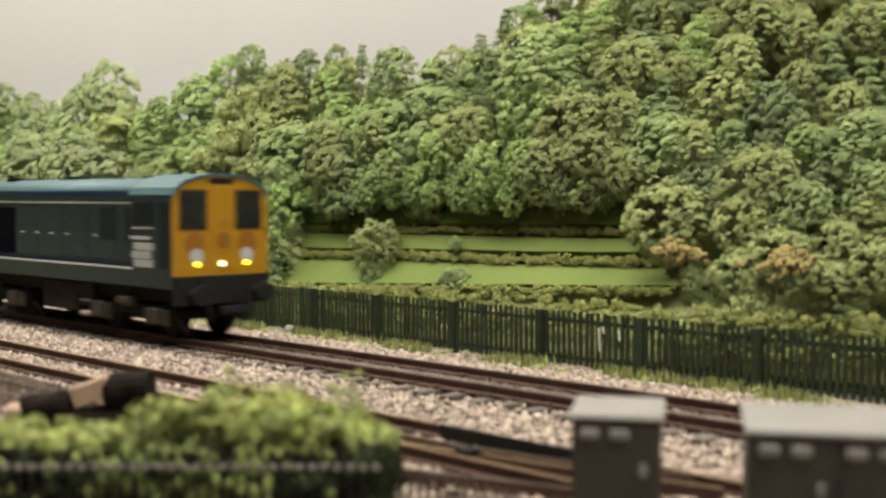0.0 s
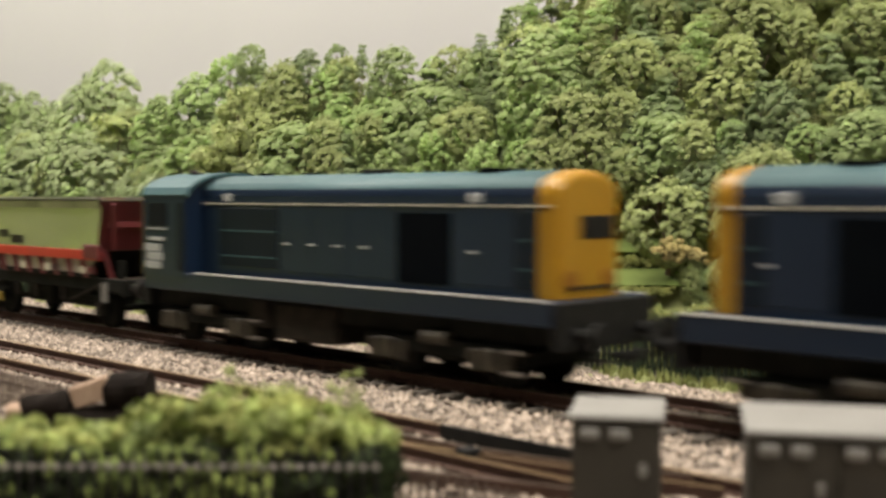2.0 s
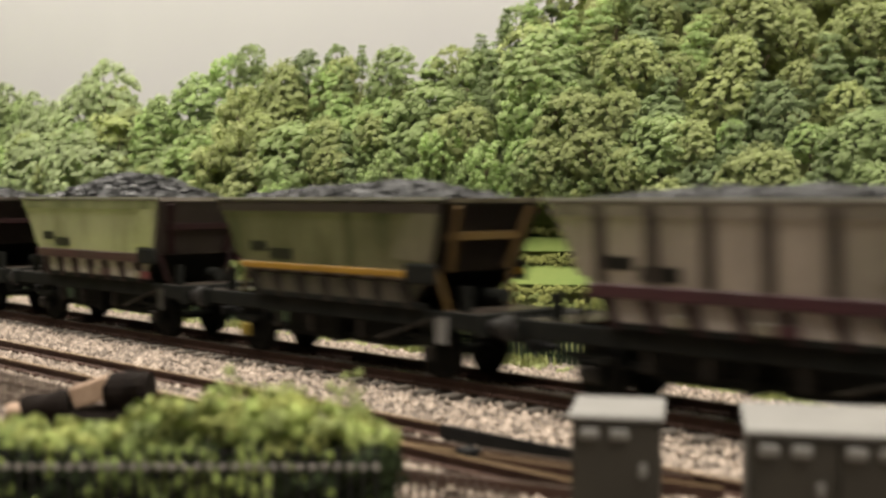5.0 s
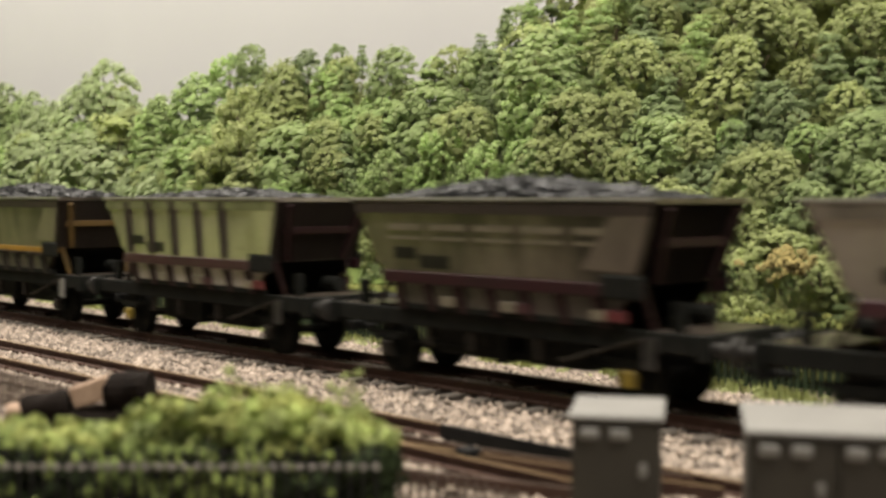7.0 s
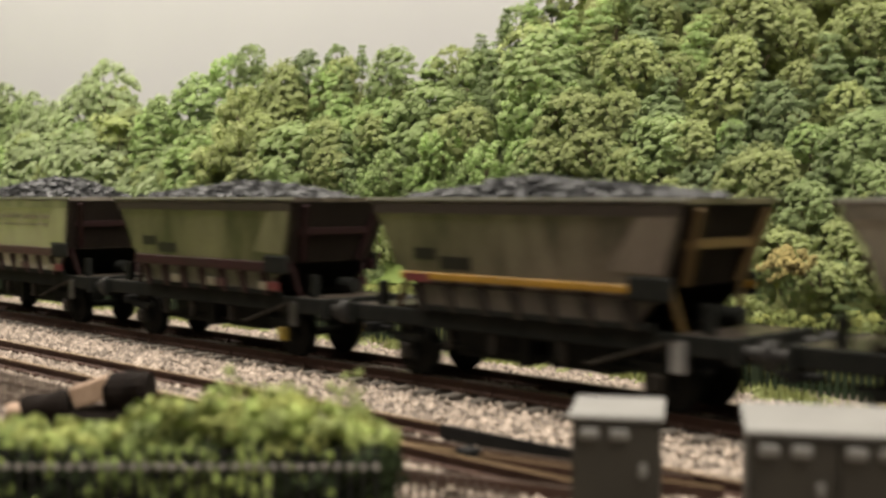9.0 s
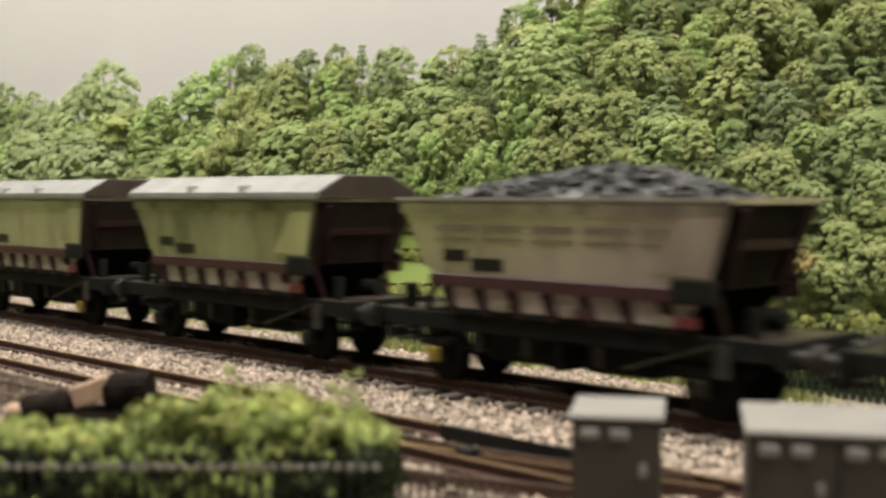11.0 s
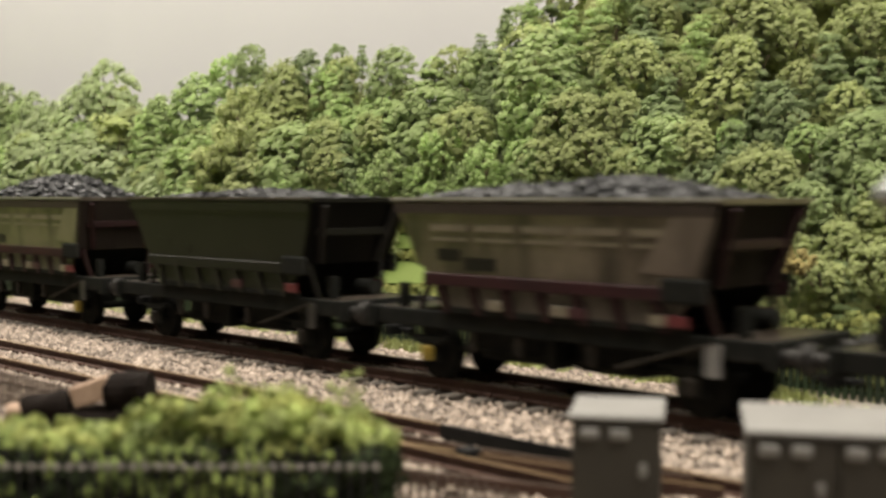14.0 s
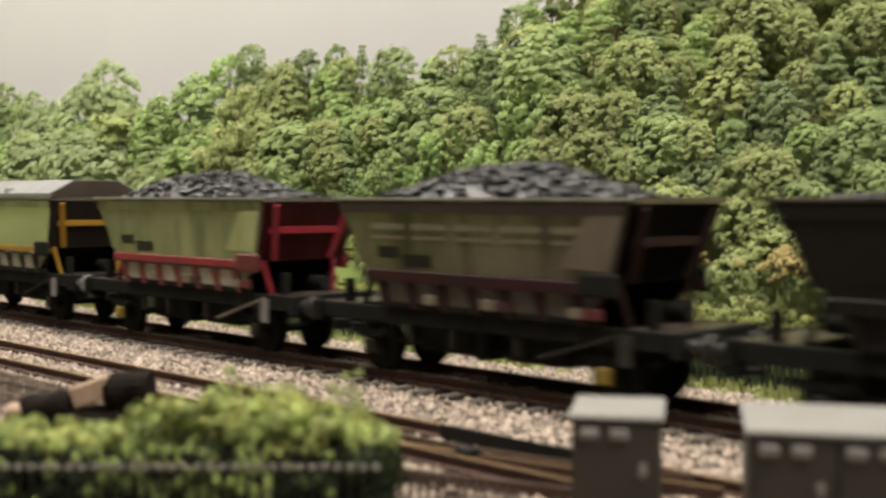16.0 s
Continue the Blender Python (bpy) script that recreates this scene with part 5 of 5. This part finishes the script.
    for d, x in ((1, 0.0), (-1, -R)):
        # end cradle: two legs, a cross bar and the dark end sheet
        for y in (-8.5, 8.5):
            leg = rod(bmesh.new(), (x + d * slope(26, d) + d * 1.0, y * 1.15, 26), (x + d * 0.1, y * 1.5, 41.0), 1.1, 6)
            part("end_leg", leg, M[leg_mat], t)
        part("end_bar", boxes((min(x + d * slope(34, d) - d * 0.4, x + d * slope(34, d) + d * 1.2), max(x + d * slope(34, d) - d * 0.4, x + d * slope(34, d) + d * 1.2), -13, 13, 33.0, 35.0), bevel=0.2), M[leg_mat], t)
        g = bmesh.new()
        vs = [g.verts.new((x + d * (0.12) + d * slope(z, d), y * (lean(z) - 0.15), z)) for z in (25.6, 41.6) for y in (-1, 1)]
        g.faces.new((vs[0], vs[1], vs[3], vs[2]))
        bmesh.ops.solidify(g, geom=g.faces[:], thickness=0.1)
        part("end_sheet", g, M[end_mat], hopper, "grimy end sheet, painted darker for its shade")
        # chute plate that carries the slope on down to the platform
        xa, xb = (x + d * slope(LOW, d) + d * 0.25, x - d * (13.6 if d > 0 else 19.5))
        g = bmesh.new()
        g.faces.new([g.verts.new(v) for v in ((xa, -W1 + 0.3, LOW), (xa, W1 - 0.3, LOW), (xb, 11.8, 17.4), (xb, -11.8, 17.4))])
        bmesh.ops.solidify(g, geom=g.faces[:], thickness=0.3)
        part("end_chute", g, M["frame"], t, "dark sloping plate under the hopper end")
        for y in (-10.9, 10.9):
            part("end_strut", rod(bmesh.new(), (x - d * 4.6, y, 16.6), (x + d * slope(27, d) - d * 1.2, y * 1.18, 27), 0.8, 6), M[leg_mat], t)
        part("end_cylinder", rod(bmesh.new(), (x - d * 0.5, 5.0, 19.0), (x - d * 6.5, 5.0, 19.0), 2.0, 12), M["frame"], t)
        part("headstock", boxes((min(x + d * 8.2, x + d * 10.2), max(x + d * 8.2, x + d * 10.2), -15.4, 15.4, 11.6, 16.8), bevel=0.25), M["frame"], t)
        # paler than the frame: light on the platform top is put into its colour
        part("end_platform", boxes((min(x - d * 4, x + d * 8.2), max(x - d * 4, x + d * 8.2), -13.4, 13.4, 15.6, 16.6)), M["dirty"], t)
        part("end_post", boxes((x + d * 1.4 - 1.2, x + d * 1.4 + 1.2, -11.7, -9.9, 16.6, 22.5)), M["frame"], t)
        buffers(t, x + d * 9.8, d, M["greylid"] if body == "silver" and load else M["steel"])
    part("discharge_chute", boxes((-R + 22, -50, -9, 9, 6, 12.6), (-41, -22, -9, 9, 6, 12.6), bevel=0.8), M["frame"], t)
    part("brake_rigging", boxes((-R + 14, -14, -9.4, -8.6, 7.4, 8.2), (-R + 14, -14, 8.6, 9.4, 7.4, 8.2), (-47, -44, -12, 12, 6, 12.6)), M["frame"], t)
    for x in (-R + 9, -9):
        wheelset(t, x, 6.2, 6.2)
    if load > 0:
        coal_heap(t, {1: 2.8, 2: 5.2, 3: 8.6}[load], seed)
    elif load < 0:
        hood = prism(bmesh.new(), [(-17.3, 43.1), (17.3, 43.1), (17.3, 44.4), (8.5, 49.0), (-8.5, 49.0), (-17.3, 44.4)], -R - 0.6, 0.6)
        h = part("hood", hood, M["hood"], t, "pale grey aerodynamic hood")
        for s in (-1, 1):
            part("hood_ledge", boxes((-R - 0.7, 0.7, min(s * 16.9, s * 17.7), max(s * 16.9, s * 17.7), 43.0, 43.7)), M["hood"], h)
            for x in (-R * 0.36, -R * 0.64):
                part("hood_rib", boxes((x - 0.7, x + 0.7, min(s * 14.2, s * 17.4), max(s * 14.2, s * 17.4), 44.2, 46.4), bevel=0.2), M["hood"], h)
        # hood ends likewise hold their shade as a dark colour
        for d, x in ((1, 0.62), (-1, -R - 0.62)):
            part("hood_end", prism(bmesh.new(), [(-16.9, 43.3), (16.9, 43.3), (16.9, 44.3), (8.3, 48.7), (-8.3, 48.7), (-16.9, 44.3)], min(x, x + d * 0.2), max(x, x + d * 0.2)), M["dark_brown"], h)
    return t


TRAIN = []
TRAIN.append((locomotive("rail-blue diesel locomotive leading, yellow cab front with lit lamps", True), 0.0, 0))
TRAIN.append((locomotive("rail-blue diesel locomotive coupled behind, yellow bonnet end leading", False), -355.0, 180))
LOADS = {0: "empty", 1: "with a little coal", 2: "with a coal load", 3: "heaped with coal", -1: "under a pale hood"}
LOOKS = {"silver": "silver-grey", "pale": "pale grimy silver-grey", "grubby": "grubby silver-grey", "dirty": "grimy grey", "sooty": "soot-black"}
CRADLES = {"red": "red", "crimson": "crimson", "maroon": "maroon", "ochre": "yellow", "sooty": "black"}
for i, (body, cradle, load, ribs, board) in enumerate((
        ("silver", "red", 0, 0, 0), ("silver", "maroon", 0, 0, 0), ("pale", "maroon", 1, 1, 0), ("dirty", "ochre", 2, 0, 1), ("pale", "maroon", 3, 0, 0), ("dirty", "maroon", 2, 0, 0),
        ("pale", "maroon", 1, 1, 0), ("dirty", "ochre", 2, 0, 1), ("dirty", "maroon", 2, 0, 0), ("pale", "maroon", 3, 0, 0), ("grubby", "maroon", -1, 0, 0), ("pale", "maroon", -1, 0, 0),
        ("dirty", "maroon", 2, 0, 1), ("sooty", "sooty", 1, 0, 0), ("dirty", "maroon", 3, 0, 0), ("grubby", "crimson", 3, 0, 1), ("silver", "ochre", -1, 0, 0))):
    label = "%s hopper wagon, %s cradle, %s" % (LOOKS[body], CRADLES[cradle], LOADS[load])
    TRAIN.append((wagon(label, body, cradle, load, ribs, i + 1, board, {1: "pale_blue", 7: "red_dull"}.get(i), i in (5, 9, 12, 14)), -380.4 - 121.0 * i, 0))


# ---------------------------------------------------------------- motion
SPEEDS = ((0, 164), (0.5, 165), (1, 169), (1.5, 172), (2, 178.5), (2.5, 181.5), (3, 174), (3.5, 168.6), (4.2, 169), (5.2, 169.7), (6.3, 139), (7, 137), (7.5, 131), (8, 120), (8.5, 117), (9, 122), (10.2, 128.5), (11.3, 124.5), (12, 123),
          (13, 118), (14, 114.5), (14.75, 108.5), (16, 112))


def way(t):
    """How far the train's front has come along the track at t seconds, in mm."""
    s = -307.0
    for (ta, va), (tb, vb) in zip(SPEEDS, SPEEDS[1:]):
        u = min(t, tb)
        if u > ta:
            v = va + (vb - va) * (u - ta) / (tb - ta)
            s += (va + v) / 2 * (u - ta)
    return s


def motions():
    times = [i * 0.5 for i in range(33)]
    for ob, offset, turn in TRAIN:
        walk(ob, [(t, pose((way(t) + offset) * MM, 0, 0, 0, 0, turn)) for t in times])
    # the wheels roll along the rails; the second locomotive faces the other way
    ticks = [i / FPS for i in range(int(16 * FPS) + 1)]
    turned = [math.degrees(way(t) + 307.0) for t in ticks]
    for ob, x, z, r in WHEELSETS:
        top = ob.parent.parent or ob.parent
        sign = -1 if top is TRAIN[1][0] else 1
        walk(ob, [(t, pose(x * MM, 0, z * MM, 0, sign * a / r, 0)) for t, a in zip(ticks, turned)])


motions()
